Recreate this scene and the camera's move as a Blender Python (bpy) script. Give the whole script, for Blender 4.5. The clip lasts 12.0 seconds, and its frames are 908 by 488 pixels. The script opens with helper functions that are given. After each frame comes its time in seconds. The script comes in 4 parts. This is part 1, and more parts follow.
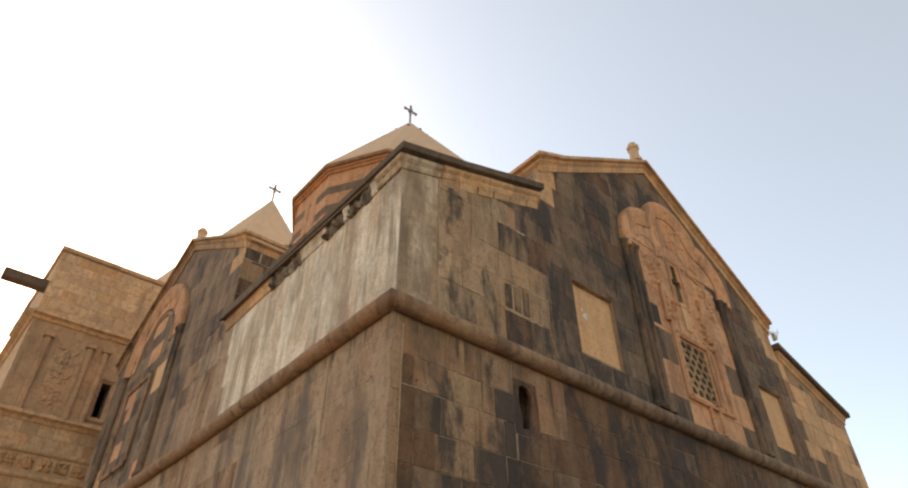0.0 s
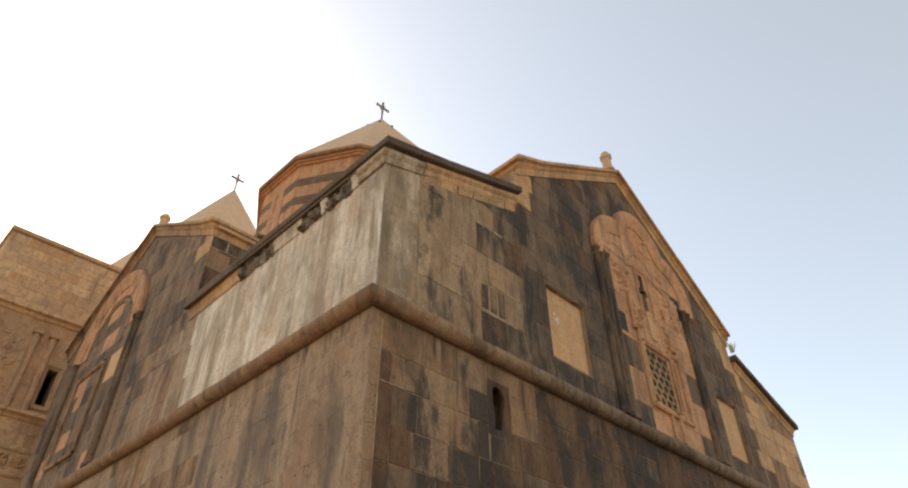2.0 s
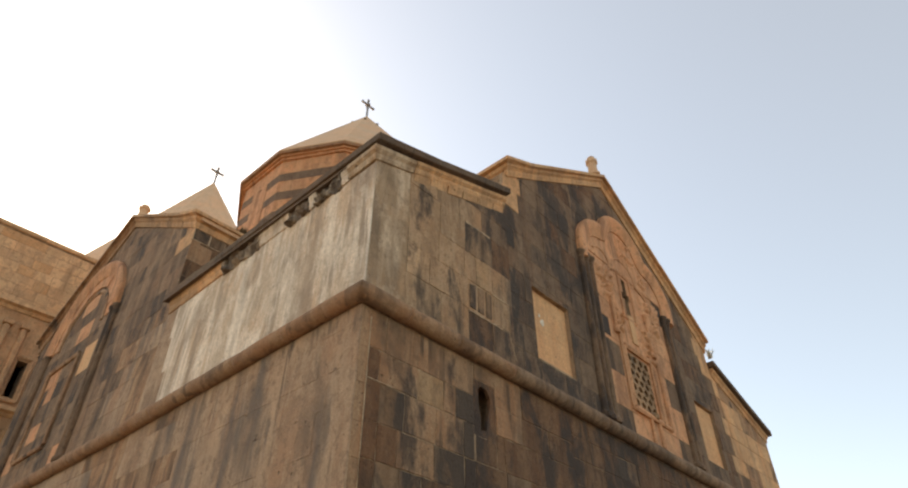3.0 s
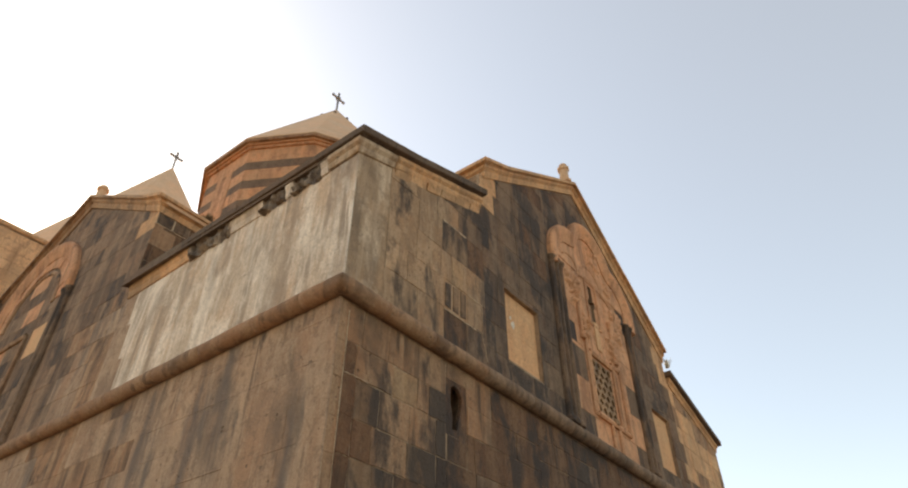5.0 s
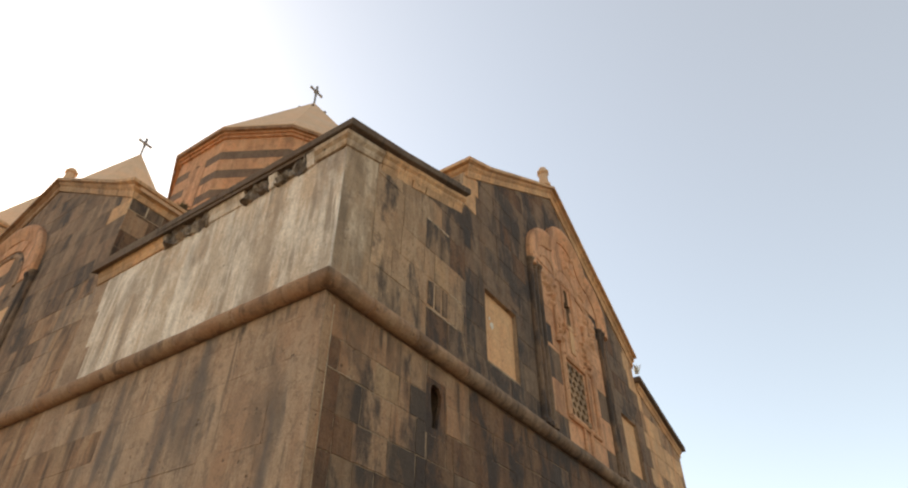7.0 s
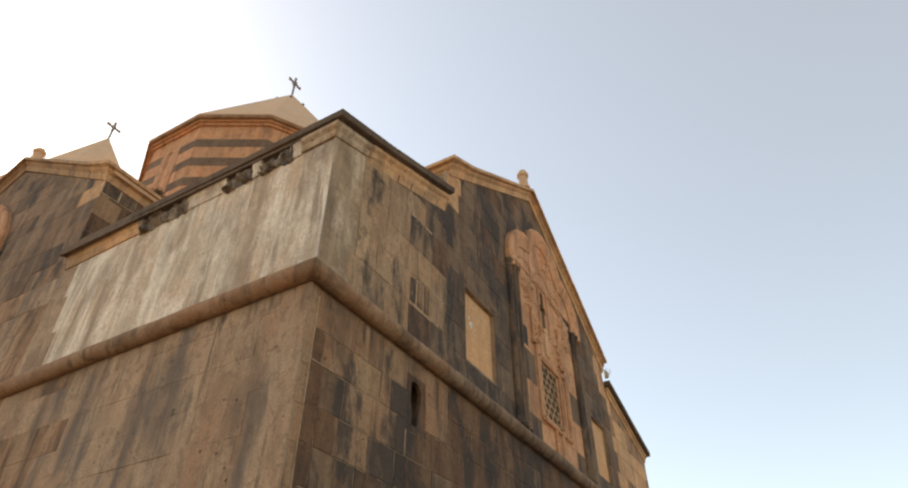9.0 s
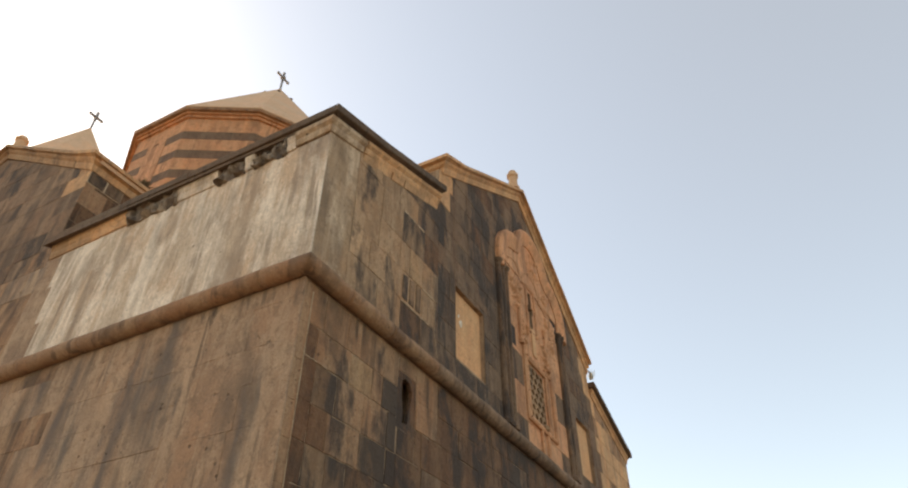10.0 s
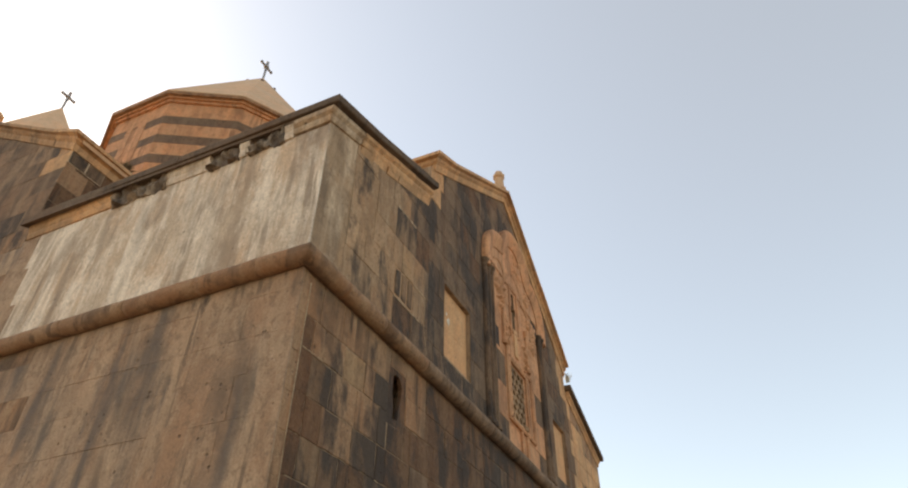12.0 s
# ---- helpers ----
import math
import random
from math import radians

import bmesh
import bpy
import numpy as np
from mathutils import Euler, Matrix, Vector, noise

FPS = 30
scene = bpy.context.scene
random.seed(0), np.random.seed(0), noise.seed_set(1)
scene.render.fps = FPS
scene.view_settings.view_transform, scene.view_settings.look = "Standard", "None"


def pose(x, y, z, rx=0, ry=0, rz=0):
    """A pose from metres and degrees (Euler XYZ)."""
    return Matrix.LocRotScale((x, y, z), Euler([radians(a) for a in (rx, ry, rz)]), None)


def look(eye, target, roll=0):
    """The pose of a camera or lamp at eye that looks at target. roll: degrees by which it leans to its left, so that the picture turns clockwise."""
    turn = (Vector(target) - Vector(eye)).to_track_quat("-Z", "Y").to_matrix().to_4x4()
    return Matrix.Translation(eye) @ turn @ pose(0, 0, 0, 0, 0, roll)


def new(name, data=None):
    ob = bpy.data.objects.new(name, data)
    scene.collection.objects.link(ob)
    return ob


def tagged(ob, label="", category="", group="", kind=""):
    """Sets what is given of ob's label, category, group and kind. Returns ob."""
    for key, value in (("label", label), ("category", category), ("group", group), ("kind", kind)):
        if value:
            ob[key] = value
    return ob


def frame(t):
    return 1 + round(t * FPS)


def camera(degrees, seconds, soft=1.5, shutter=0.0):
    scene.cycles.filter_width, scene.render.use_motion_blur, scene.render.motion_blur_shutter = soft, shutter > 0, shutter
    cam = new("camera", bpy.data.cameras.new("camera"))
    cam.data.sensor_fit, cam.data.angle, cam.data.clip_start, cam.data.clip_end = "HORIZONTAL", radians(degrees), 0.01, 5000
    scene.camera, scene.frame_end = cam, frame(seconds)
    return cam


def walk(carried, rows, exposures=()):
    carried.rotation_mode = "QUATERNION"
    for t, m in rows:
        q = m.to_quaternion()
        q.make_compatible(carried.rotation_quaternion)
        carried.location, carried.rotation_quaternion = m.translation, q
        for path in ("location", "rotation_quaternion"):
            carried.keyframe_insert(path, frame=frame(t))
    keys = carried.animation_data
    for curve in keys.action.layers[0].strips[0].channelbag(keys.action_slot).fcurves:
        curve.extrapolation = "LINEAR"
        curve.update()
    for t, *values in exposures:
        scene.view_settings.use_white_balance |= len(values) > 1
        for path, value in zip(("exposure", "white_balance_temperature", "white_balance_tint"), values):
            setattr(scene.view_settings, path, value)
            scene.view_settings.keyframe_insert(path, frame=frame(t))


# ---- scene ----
cam = camera(71.2, 12.0, soft=2.1)
PATH = [
    (0, (-4.175, -5.842, 1.935), (-3.133, -4.653, 3.16), -0.5),
    (0.5, (-4.224, -5.774, 1.926), (-3.157, -4.608, 3.152), -0.5),
    (1, (-4.272, -5.714, 1.93), (-3.184, -4.568, 3.156), -0.5),
    (1.5, (-4.316, -5.647, 1.923), (-3.205, -4.525, 3.15), -0.5),
    (2, (-4.369, -5.583, 1.929), (-3.235, -4.484, 3.156), -0.5),
    (2.5, (-4.411, -5.509, 1.924), (-3.254, -4.436, 3.152), -0.5),
    (3, (-4.46, -5.434, 1.927), (-3.28, -4.386, 3.156), -0.4),
    (5, (-4.615, -5.128, 1.917), (-3.352, -4.187, 3.149), -0.4),
    (5.5, (-4.648, -5.049, 1.916), (-3.367, -4.135, 3.15), -0.4),
    (6, (-4.672, -4.992, 1.917), (-3.377, -4.097, 3.15), -0.4),
    (6.5, (-4.7, -4.943, 1.911), (-3.393, -4.066, 3.145), -0.4),
    (7, (-4.719, -4.882, 1.919), (-3.399, -4.024, 3.152), -0.4),
    (9, (-4.806, -4.631, 1.897), (-3.435, -3.859, 3.132), -0.3),
    (9.5, (-4.837, -4.566, 1.887), (-3.453, -3.817, 3.121), -0.3),
    (10, (-4.861, -4.472, 1.892), (-3.463, -3.748, 3.126), -0.3),
    (10.5, (-4.89, -4.388, 1.89), (-3.481, -3.686, 3.124), -0.2),
    (11, (-4.92, -4.294, 1.887), (-3.5, -3.616, 3.121), -0.1),
    (11.5, (-4.947, -4.213, 1.882), (-3.517, -3.553, 3.115), -0.1),
    (12, (-4.972, -4.108, 1.88), (-3.534, -3.468, 3.114), -0.0),
]
walk(cam, [(t, look(eye, target, roll)) for t, eye, target, roll in PATH], exposures=[(0.0, 1.43, 7900, 8)])

# ---- world, sun ----
SUN_AZ, SUN_EL = 88.6, 34.0          # degrees from +x towards +y, and above the horizon
world = bpy.data.worlds.new("sky")
scene.world = world
world.use_nodes = True
wn = world.node_tree.nodes
sky = wn.new("ShaderNodeTexSky")
sky.sky_type = "NISHITA"
sky.sun_disc = False
sky.sun_elevation = radians(SUN_EL)
sky.sun_rotation = radians(90.0 - SUN_AZ)
sky.altitude = 300
sky.air_density, sky.dust_density, sky.ozone_density = 1.0, 1.4, 1.0
wn["Background"].inputs["Strength"].default_value = 0.158
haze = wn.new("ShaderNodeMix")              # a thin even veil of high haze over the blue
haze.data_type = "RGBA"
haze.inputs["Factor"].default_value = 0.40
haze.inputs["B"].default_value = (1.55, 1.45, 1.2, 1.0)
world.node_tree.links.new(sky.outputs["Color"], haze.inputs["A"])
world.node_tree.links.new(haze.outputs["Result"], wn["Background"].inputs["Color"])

sun_data = bpy.data.lights.new("sun", "SUN")
sun_data.energy, sun_data.angle, sun_data.color = 4.0, radians(0.6), (1.0, 0.94, 0.85)
sun = new("sun", sun_data)
d = Vector((math.cos(radians(SUN_AZ)) * math.cos(radians(SUN_EL)), math.sin(radians(SUN_AZ)) * math.cos(radians(SUN_EL)), math.sin(radians(SUN_EL))))
sun.matrix_world = look(d * 100, (0, 0, 0))


# ---- materials ----
def nodes_of(name, rough=0.9, metal=0.0):
    m = bpy.data.materials.new(name)
    m.use_nodes = True
    nt = m.node_tree
    b = nt.nodes["Principled BSDF"]
    b.inputs["Roughness"].default_value = rough
    b.inputs["Metallic"].default_value = metal
    return m, nt, b


def rgb(c):
    return (c[0], c[1], c[2], 1.0)


class Graph:
    """Small help to chain nodes."""

    def __init__(self, nt):
        self.nt, self.n, self.l = nt, nt.nodes, nt.links
        self.pos = self.n.new("ShaderNodeNewGeometry").outputs["Position"]

    def put(self, sock, value):
        if isinstance(value, bpy.types.NodeSocket):
            self.l.new(value, sock)
        else:
            sock.default_value = value

    def noise(self, scale, detail=4.0, rough=0.55, stretch=(1, 1, 1), offset=(0, 0, 0), warp=0.0):
        mp = self.n.new("ShaderNodeMapping")
        mp.inputs["Scale"].default_value = stretch
        mp.inputs["Location"].default_value = offset
        self.l.new(self.pos, mp.inputs["Vector"])
        t = self.n.new("ShaderNodeTexNoise")
        t.inputs["Scale"].default_value = scale
        t.inputs["Detail"].default_value = detail
        t.inputs["Distortion"].default_value = warp
        t.inputs["Roughness"].default_value = rough
        self.l.new(mp.outputs["Vector"], t.inputs["Vector"])
        return t.outputs["Fac"]

    def cells(self, scale):
        t = self.n.new("ShaderNodeTexVoronoi")
        t.inputs["Scale"].default_value = scale
        self.l.new(self.pos, t.inputs["Vector"])
        return t.outputs["Distance"]

    def band(self, value, lo, hi, a=0.0, b=1.0):
        r = self.n.new("ShaderNodeMapRange")
        self.put(r.inputs["Value"], value)
        for k, v in (("From Min", lo), ("From Max", hi), ("To Min", a), ("To Max", b)):
            r.inputs[k].default_value = v
        r.interpolation_type = "SMOOTHSTEP"
        return r.outputs["Result"]

    def math(self, op, a, b):
        r = self.n.new("ShaderNodeMath")
        r.operation = op
        self.put(r.inputs[0], a)
        self.put(r.inputs[1], b)
        return r.outputs[0]

    def mix(self, fac, a, b, blend="MIX"):
        r = self.n.new("ShaderNodeMix")
        r.data_type, r.blend_type = "RGBA", blend
        self.put(r.inputs["Factor"], fac)
        self.put(r.inputs["A"], a if isinstance(a, bpy.types.NodeSocket) else rgb(a))
        self.put(r.inputs["B"], b if isinstance(b, bpy.types.NodeSocket) else rgb(b))
        return r.outputs["Result"]

    def random(self):
        return self.n.new("ShaderNodeObjectInfo").outputs["Random"]

    def bump(self, height, strength, distance):
        r = self.n.new("ShaderNodeBump")
        r.inputs["Strength"].default_value = strength
        r.inputs["Distance"].default_value = distance
        self.put(r.inputs["Height"], height)
        return r.outputs["Normal"]


def stone(name, base, stain, pale, stain_amount=0.45, pale_amount=0.35, vary=0.5, seed=0.0, soot=0.0, broad=1.0, mottle=1.0, smear=0.0):
    """Weathered ashlar: tone from stone to stone, mottling, soot in ragged patches, run-off streaks, pale lime runs, pits and grain."""
    m, nt, b = nodes_of(name, 0.92)
    g = Graph(nt)
    off = (seed * 3.1, seed * 1.7, seed * 2.3)
    base, stain, pale = ([c * w for c, w in zip(t, (1.12, 0.98, 0.82))] for t in (base, stain, pale))
    col = g.mix(g.random(), [c * (1 - vary * 0.45) for c in base], [min(1, c * (1 + vary * 0.4)) for c in base])
    hue = g.band(g.noise(0.8, 4, 0.6, offset=(off[2], off[0], off[1])), 0.40, 0.60)
    col = g.mix(g.math("MULTIPLY", hue, 0.5), col, (base[0] * 1.15, base[1] * 0.95, base[2] * 0.8))
    col = g.mix(g.math("MULTIPLY", g.band(g.noise(1.5, 8, 0.7, (1, 1, 0.7), off), 0.46, 0.58), 0.5 * mottle), col, [c * 0.6 for c in base])
    col = g.mix(g.math("MULTIPLY", g.band(g.noise(2.4, 8, 0.72, (1, 1, 0.6), (off[1], off[2], off[0])), 0.50, 0.62), 0.55 * pale_amount + 0.1), col, pale)
    where = g.band(g.noise(0.55, 4, 0.6, offset=(off[1], off[2], off[0] + 4)), 0.40, 0.56)
    runs = g.noise(1.0, 7, 0.62, (3.0 * broad, 3.0 * broad, 0.42), (off[1] + 9, off[2], off[0]), 0.3)
    col = g.mix(g.math("MULTIPLY", g.band(runs, 0.43, 0.62), pale_amount), col, pale)
    streak = g.noise(1.0, 7, 0.63, (2.4 * broad, 2.4 * broad, 0.45), off, 0.5)
    col = g.mix(g.math("MULTIPLY", g.math("MULTIPLY", g.band(streak, 0.46, 0.62), where), stain_amount), col, stain)
    drip = g.noise(1.0, 6, 0.6, (6.5, 6.5, 0.5), (off[2], off[0], off[1]), 0.25)
    col = g.mix(g.math("MULTIPLY", g.math("MULTIPLY", g.band(drip, 0.55, 0.66), g.band(g.noise(0.9, 3, 0.5), 0.44, 0.56)), stain_amount), col, [c * 0.8 for c in stain])
    col = g.mix(g.math("MULTIPLY", g.band(g.noise(6.5, 7, 0.7, offset=off), 0.50, 0.63), 0.5 * mottle), col, [c * 0.42 for c in base])
    if soot:
        field = g.noise(1.0, 9, 0.66, (1.7, 1.7, 0.75), (3.3, 1.7, 5.2), 0.15)
        field = g.math("ADD", field, g.math("MULTIPLY", g.math("SUBTRACT", g.random(), 0.5), 0.05))
        col = g.mix(g.band(field, 0.66 - soot * 0.32, 0.77 - soot * 0.30, 0.0, 0.88), col, (0.038, 0.029, 0.024))
    if smear:
        grey = g.noise(1.0, 6, 0.6, (1.7, 1.7, 0.38), (off[0] + 2, off[1], off[2] + 6), 0.35)
        col = g.mix(g.math("MULTIPLY", g.band(grey, 0.50, 0.66), smear), col, (0.095, 0.083, 0.075))
    grain = g.noise(30.0, 6, 0.72)
    col = g.mix(g.band(grain, 0.32, 0.7, 0.4, 0.0), col, [c * 0.4 for c in base])
    pits = g.band(g.cells(11.0), 0.0, 0.2, 1.0, 0.0)
    spots = g.math("MULTIPLY", pits, g.band(g.noise(1.7, 5, 0.65, offset=off), 0.49, 0.6))
    col = g.mix(g.math("MULTIPLY", spots, 0.85), col, [c * 0.17 for c in base])
    holes = g.math("MULTIPLY", g.band(g.math("ADD", g.cells(6.1), g.math("MULTIPLY", g.noise(9.0, 3, 0.6), 0.3)), 0.19, 0.30, 1.0, 0.0), g.band(g.noise(1.3, 4, 0.65, offset=(off[2], off[1], off[0])), 0.46, 0.58))
    col = g.mix(g.math("MULTIPLY", holes, 0.6), col, [c * 0.2 for c in base])
    nt.links.new(col, b.inputs["Base Color"])
    h = g.math("SUBTRACT", g.math("MULTIPLY", g.noise(6.0, 8, 0.7), 1.2), g.math("ADD", spots, holes))
    h = g.math("ADD", h, g.math("MULTIPLY", grain, 0.4))
    nt.links.new(g.bump(h, 0.8, 0.035), b.inputs["Normal"])
    return m


SOOT = (0.036, 0.028, 0.023)
M_DARK = stone("basalt_dark", (0.19, 0.125, 0.083), SOOT, (0.27, 0.205, 0.15), 0.8, 0.45, 0.35, 1, 0.55)
M_MID = stone("ashlar_brown", (0.335, 0.205, 0.126), (0.075, 0.054, 0.04), (0.46, 0.345, 0.24), 0.85, 0.45, 0.4, 2, 0.42, 1.0, 0.9)
M_SOOTY = stone("ashlar_sooty", (0.145, 0.08, 0.045), (0.042, 0.028, 0.02), (0.26, 0.165, 0.1), 0.85, 0.4, 0.7, 18, 0.58)
M_BLOCK = stone("blackened_ashlar", (0.25, 0.165, 0.105), SOOT, (0.36, 0.265, 0.185), 0.9, 0.35, 0.3, 20, 0.8)
M_UMBER = stone("umber_ashlar", (0.235, 0.16, 0.11), (0.065, 0.047, 0.036), (0.36, 0.265, 0.19), 0.7, 0.5, 0.6, 23, 0.34)
M_CHAR = stone("soot_black_ashlar", (0.125, 0.085, 0.06), SOOT, (0.27, 0.205, 0.15), 0.9, 0.35, 0.4, 24, 0.66)
M_BROWN = stone("pale_brown_ashlar", (0.39, 0.268, 0.175), (0.1, 0.074, 0.056), (0.52, 0.4, 0.29), 0.75, 0.5, 0.9, 22, 0.36, 1.0, 0.9)
M_FAWN = stone("fawn_ashlar", (0.42, 0.285, 0.175), (0.13, 0.09, 0.06), (0.52, 0.39, 0.27), 0.7, 0.4, 0.2, 19, 0.3)
M_TAN = stone("ashlar_tan", (0.62, 0.4, 0.235), (0.2, 0.13, 0.085), (0.6, 0.45, 0.30), 0.5, 0.3, 0.45, 3)
M_LIME = stone("lime_washed_ashlar", (0.57, 0.485, 0.405), (0.27, 0.21, 0.165), (0.89, 0.85, 0.8), 0.65, 0.85, 0.06, 4, 0.0, 0.8, 0.5, 0.3)
M_QUOIN = stone("corner_ashlar", (0.40, 0.298, 0.208), (0.15, 0.115, 0.088), (0.66, 0.56, 0.46), 0.6, 0.8, 0.1, 16, 0.0, 1.0, 0.8, 0.15)
M_ROSE = stone("ashlar_rose", (0.345, 0.242, 0.174), (0.15, 0.115, 0.09), (0.56, 0.44, 0.33), 0.7, 0.45, 0.25, 5, 0.16, 0.65, 0.9, 0.75)
M_ORANGE = stone("carved_orange_stone", (0.61, 0.342, 0.205), (0.18, 0.1, 0.066), (0.66, 0.43, 0.28), 0.65, 0.35, 0.4, 6)
M_SLAB = stone("roof_slab_dark", (0.135, 0.096, 0.068), SOOT, (0.18, 0.145, 0.11), 0.5, 0.25, 0.4, 7)
M_ROOF = stone("roof_tan", (0.66, 0.48, 0.345), (0.5, 0.36, 0.25), (0.72, 0.54, 0.39), 0.25, 0.2, 0.15, 8, 0.0, 1.0, 0.3)
M_PANEL = stone("smooth_panel", (0.66, 0.425, 0.255), (0.48, 0.30, 0.165), (0.70, 0.52, 0.33), 0.4, 0.2, 0.12, 9, 0.0, 1.0, 0.4)
M_TOWER = stone("tower_tan", (0.62, 0.44, 0.295), (0.29, 0.2, 0.13), (0.65, 0.485, 0.32), 0.5, 0.3, 0.6, 10)
M_TROSE = stone("tower_carved", (0.51, 0.345, 0.225), (0.22, 0.145, 0.095), (0.54, 0.405, 0.28), 0.5, 0.3, 0.3, 14)
M_BAND = stone("drum_dark_band", (0.18, 0.125, 0.092), (0.07, 0.052, 0.042), (0.26, 0.2, 0.15), 0.5, 0.3, 0.3, 15)
M_MORTAR = stone("mortar", (0.26, 0.185, 0.125), (0.1, 0.075, 0.058), (0.55, 0.45, 0.34), 0.4, 0.5, 0.0, 11)
M_LIMEMIX = stone("pale_lime_mortar", (0.46, 0.36, 0.26), (0.2, 0.15, 0.11), (0.66, 0.57, 0.45), 0.7, 0.6, 0.0, 21)
M_MOULD = stone("torus_stone", (0.30, 0.185, 0.115), (0.1, 0.066, 0.046), (0.4, 0.28, 0.185), 0.7, 0.45, 0.08, 12, 0.12, 1.0, 0.7)
M_RUBBLE = stone("broken_rubble", (0.13, 0.105, 0.088), SOOT, (0.5, 0.44, 0.37), 0.6, 0.7, 0.9, 13)


def iron():
    m, nt, b = nodes_of("weathered_iron_in_glare", 0.6, 0.3)
    g = Graph(nt)
    # sky glare around the thin bars is put into these lifted greys
    nt.links.new(g.mix(g.band(g.noise(14, 4), 0.35, 0.7), (0.2, 0.2, 0.21), (0.32, 0.28, 0.25)), b.inputs["Base Color"])
    return m


def plain(name, a, c, scale, rough):
    m, nt, b = nodes_of(name, rough)
    g = Graph(nt)
    col = g.mix(g.band(g.noise(scale, 6, 0.65), 0.35, 0.68), a, c)
    nt.links.new(col, b.inputs["Base Color"])
    nt.links.new(g.bump(g.noise(scale * 8, 5, 0.7), 0.5, 0.02), b.inputs["Normal"])
    return m


M_IRON = iron()
# near-black colour for the unlit inside of openings
M_BLACK = stone("opening_shade_black", (0.022, 0.018, 0.015), (0.012, 0.01, 0.009), (0.04, 0.034, 0.03), 0.5, 0.3, 0.0, 17)
M_DRY = plain("dry_grass", (0.13, 0.095, 0.055), (0.22, 0.165, 0.1), 6, 0.9)
# sky light on the gable-end weed is put into this pale colour
M_PALE = plain("pale_weed_skylit", (0.5, 0.47, 0.4), (0.66, 0.63, 0.55), 6, 0.9)
M_PLASTER = plain("old_plaster", (0.6, 0.5, 0.38), (0.76, 0.68, 0.56), 14, 0.9)
M_GROUND = plain("dusty_ground", (0.125, 0.094, 0.066), (0.19, 0.147, 0.104), 0.35, 0.95)


# ---- mesh help ----
def mesh_ob(name, verts, faces, mat, parent=None, label="", smooth=False):
    me = bpy.data.meshes.new(name)
    me.from_pydata([tuple(v) for v in verts], [], faces)
    bm = bmesh.new()
    bm.from_mesh(me)
    bmesh.ops.recalc_face_normals(bm, faces=bm.faces)
    if smooth:
        for f in bm.faces:
            f.smooth = len(f.verts) == 4
    bm.to_mesh(me)
    bm.free()
    me.materials.append(mat)
    ob = new(name, me)
    if parent:
        ob.parent = parent
    if label:
        tagged(ob, label)
    return ob


def part(name, bm, mat, parent, label="", smooth=False):
    bmesh.ops.recalc_face_normals(bm, faces=bm.faces)
    me = bpy.data.meshes.new(name)
    if smooth:
        for f in bm.faces:
            f.smooth = True
    bm.to_mesh(me)
    bm.free()
    me.materials.append(mat)
    ob = new(name, me)
    ob.parent = parent
    if label:
        tagged(ob, label)
    return ob


class Face:
    """A wall plane: u along it, v up, n outwards."""

    def __init__(self, origin, u, n):
        self.o, self.u, self.n = Vector(origin), Vector(u), Vector(n)

    def at(self, u, v, n=0.0):
        return self.o + self.u * u + self.n * n + Vector((0, 0, v))


FRONT = Face((0, 0, 0), (1, 0, 0), (0, -1, 0))
SIDE = Face((0, 0, 0), (0, 1, 0), (-1, 0, 0))
CX = -0.12                                       # the aisle's corner stands this far out of the transept's plane
SIDE_A = Face((CX - 0.008, 0, 0), (-CX / 6.45, 1, 0), (-1, -CX / 6.45, 0))


def prism(face, poly, n0, n1, inset=0.0, lip=0.0):
    """verts, faces of a stone with outline poly, from depth n0 out to n1; its front edge is drawn in by inset over the depth lip."""
    k = len(poly)
    cx, cy = sum(p[0] for p in poly) / k, sum(p[1] for p in poly) / k
    rings = [(n0, 0.0), (n1 - lip, 0.0)] + ([(n1, inset)] if inset else [])
    vs, fs = [], []
    for n, ins in rings:
        for u, v in poly:
            du, dv = cx - u, cy - v
            su = ins if abs(du) > ins else 0.0
            sv = ins if abs(dv) > ins else 0.0
            vs.append(face.at(u + math.copysign(su, du), v + math.copysign(sv, dv), n))
    for r in range(len(rings) - 1):
        for i in range(k):
            j = (i + 1) % k
            fs.append((r * k + i, r * k + j, (r + 1) * k + j, (r + 1) * k + i))
    fs.append(tuple(range(k)))
    fs.append(tuple(range((len(rings) - 1) * k, len(rings) * k)))
    return vs, fs


def clip(poly, region):
    """Sutherland-Hodgman; region is convex and runs anticlockwise."""
    out = list(poly)
    for i in range(len(region)):
        (ax, ay), (bx, by) = region[i], region[(i + 1) % len(region)]
        src, out = out, []
        for j in range(len(src)):
            p, q = src[j], src[(j + 1) % len(src)]
            dp = (bx - ax) * (p[1] - ay) - (by - ay) * (p[0] - ax)
            dq = (bx - ax) * (q[1] - ay) - (by - ay) * (q[0] - ax)
            if dp >= 0:
                out.append(p)
            if (dp > 0 > dq) or (dp < 0 < dq):
                s = dp / (dp - dq)
                out.append((p[0] + s * (q[0] - p[0]), p[1] + s * (q[1] - p[1])))
        if not out:
            return []
    return out


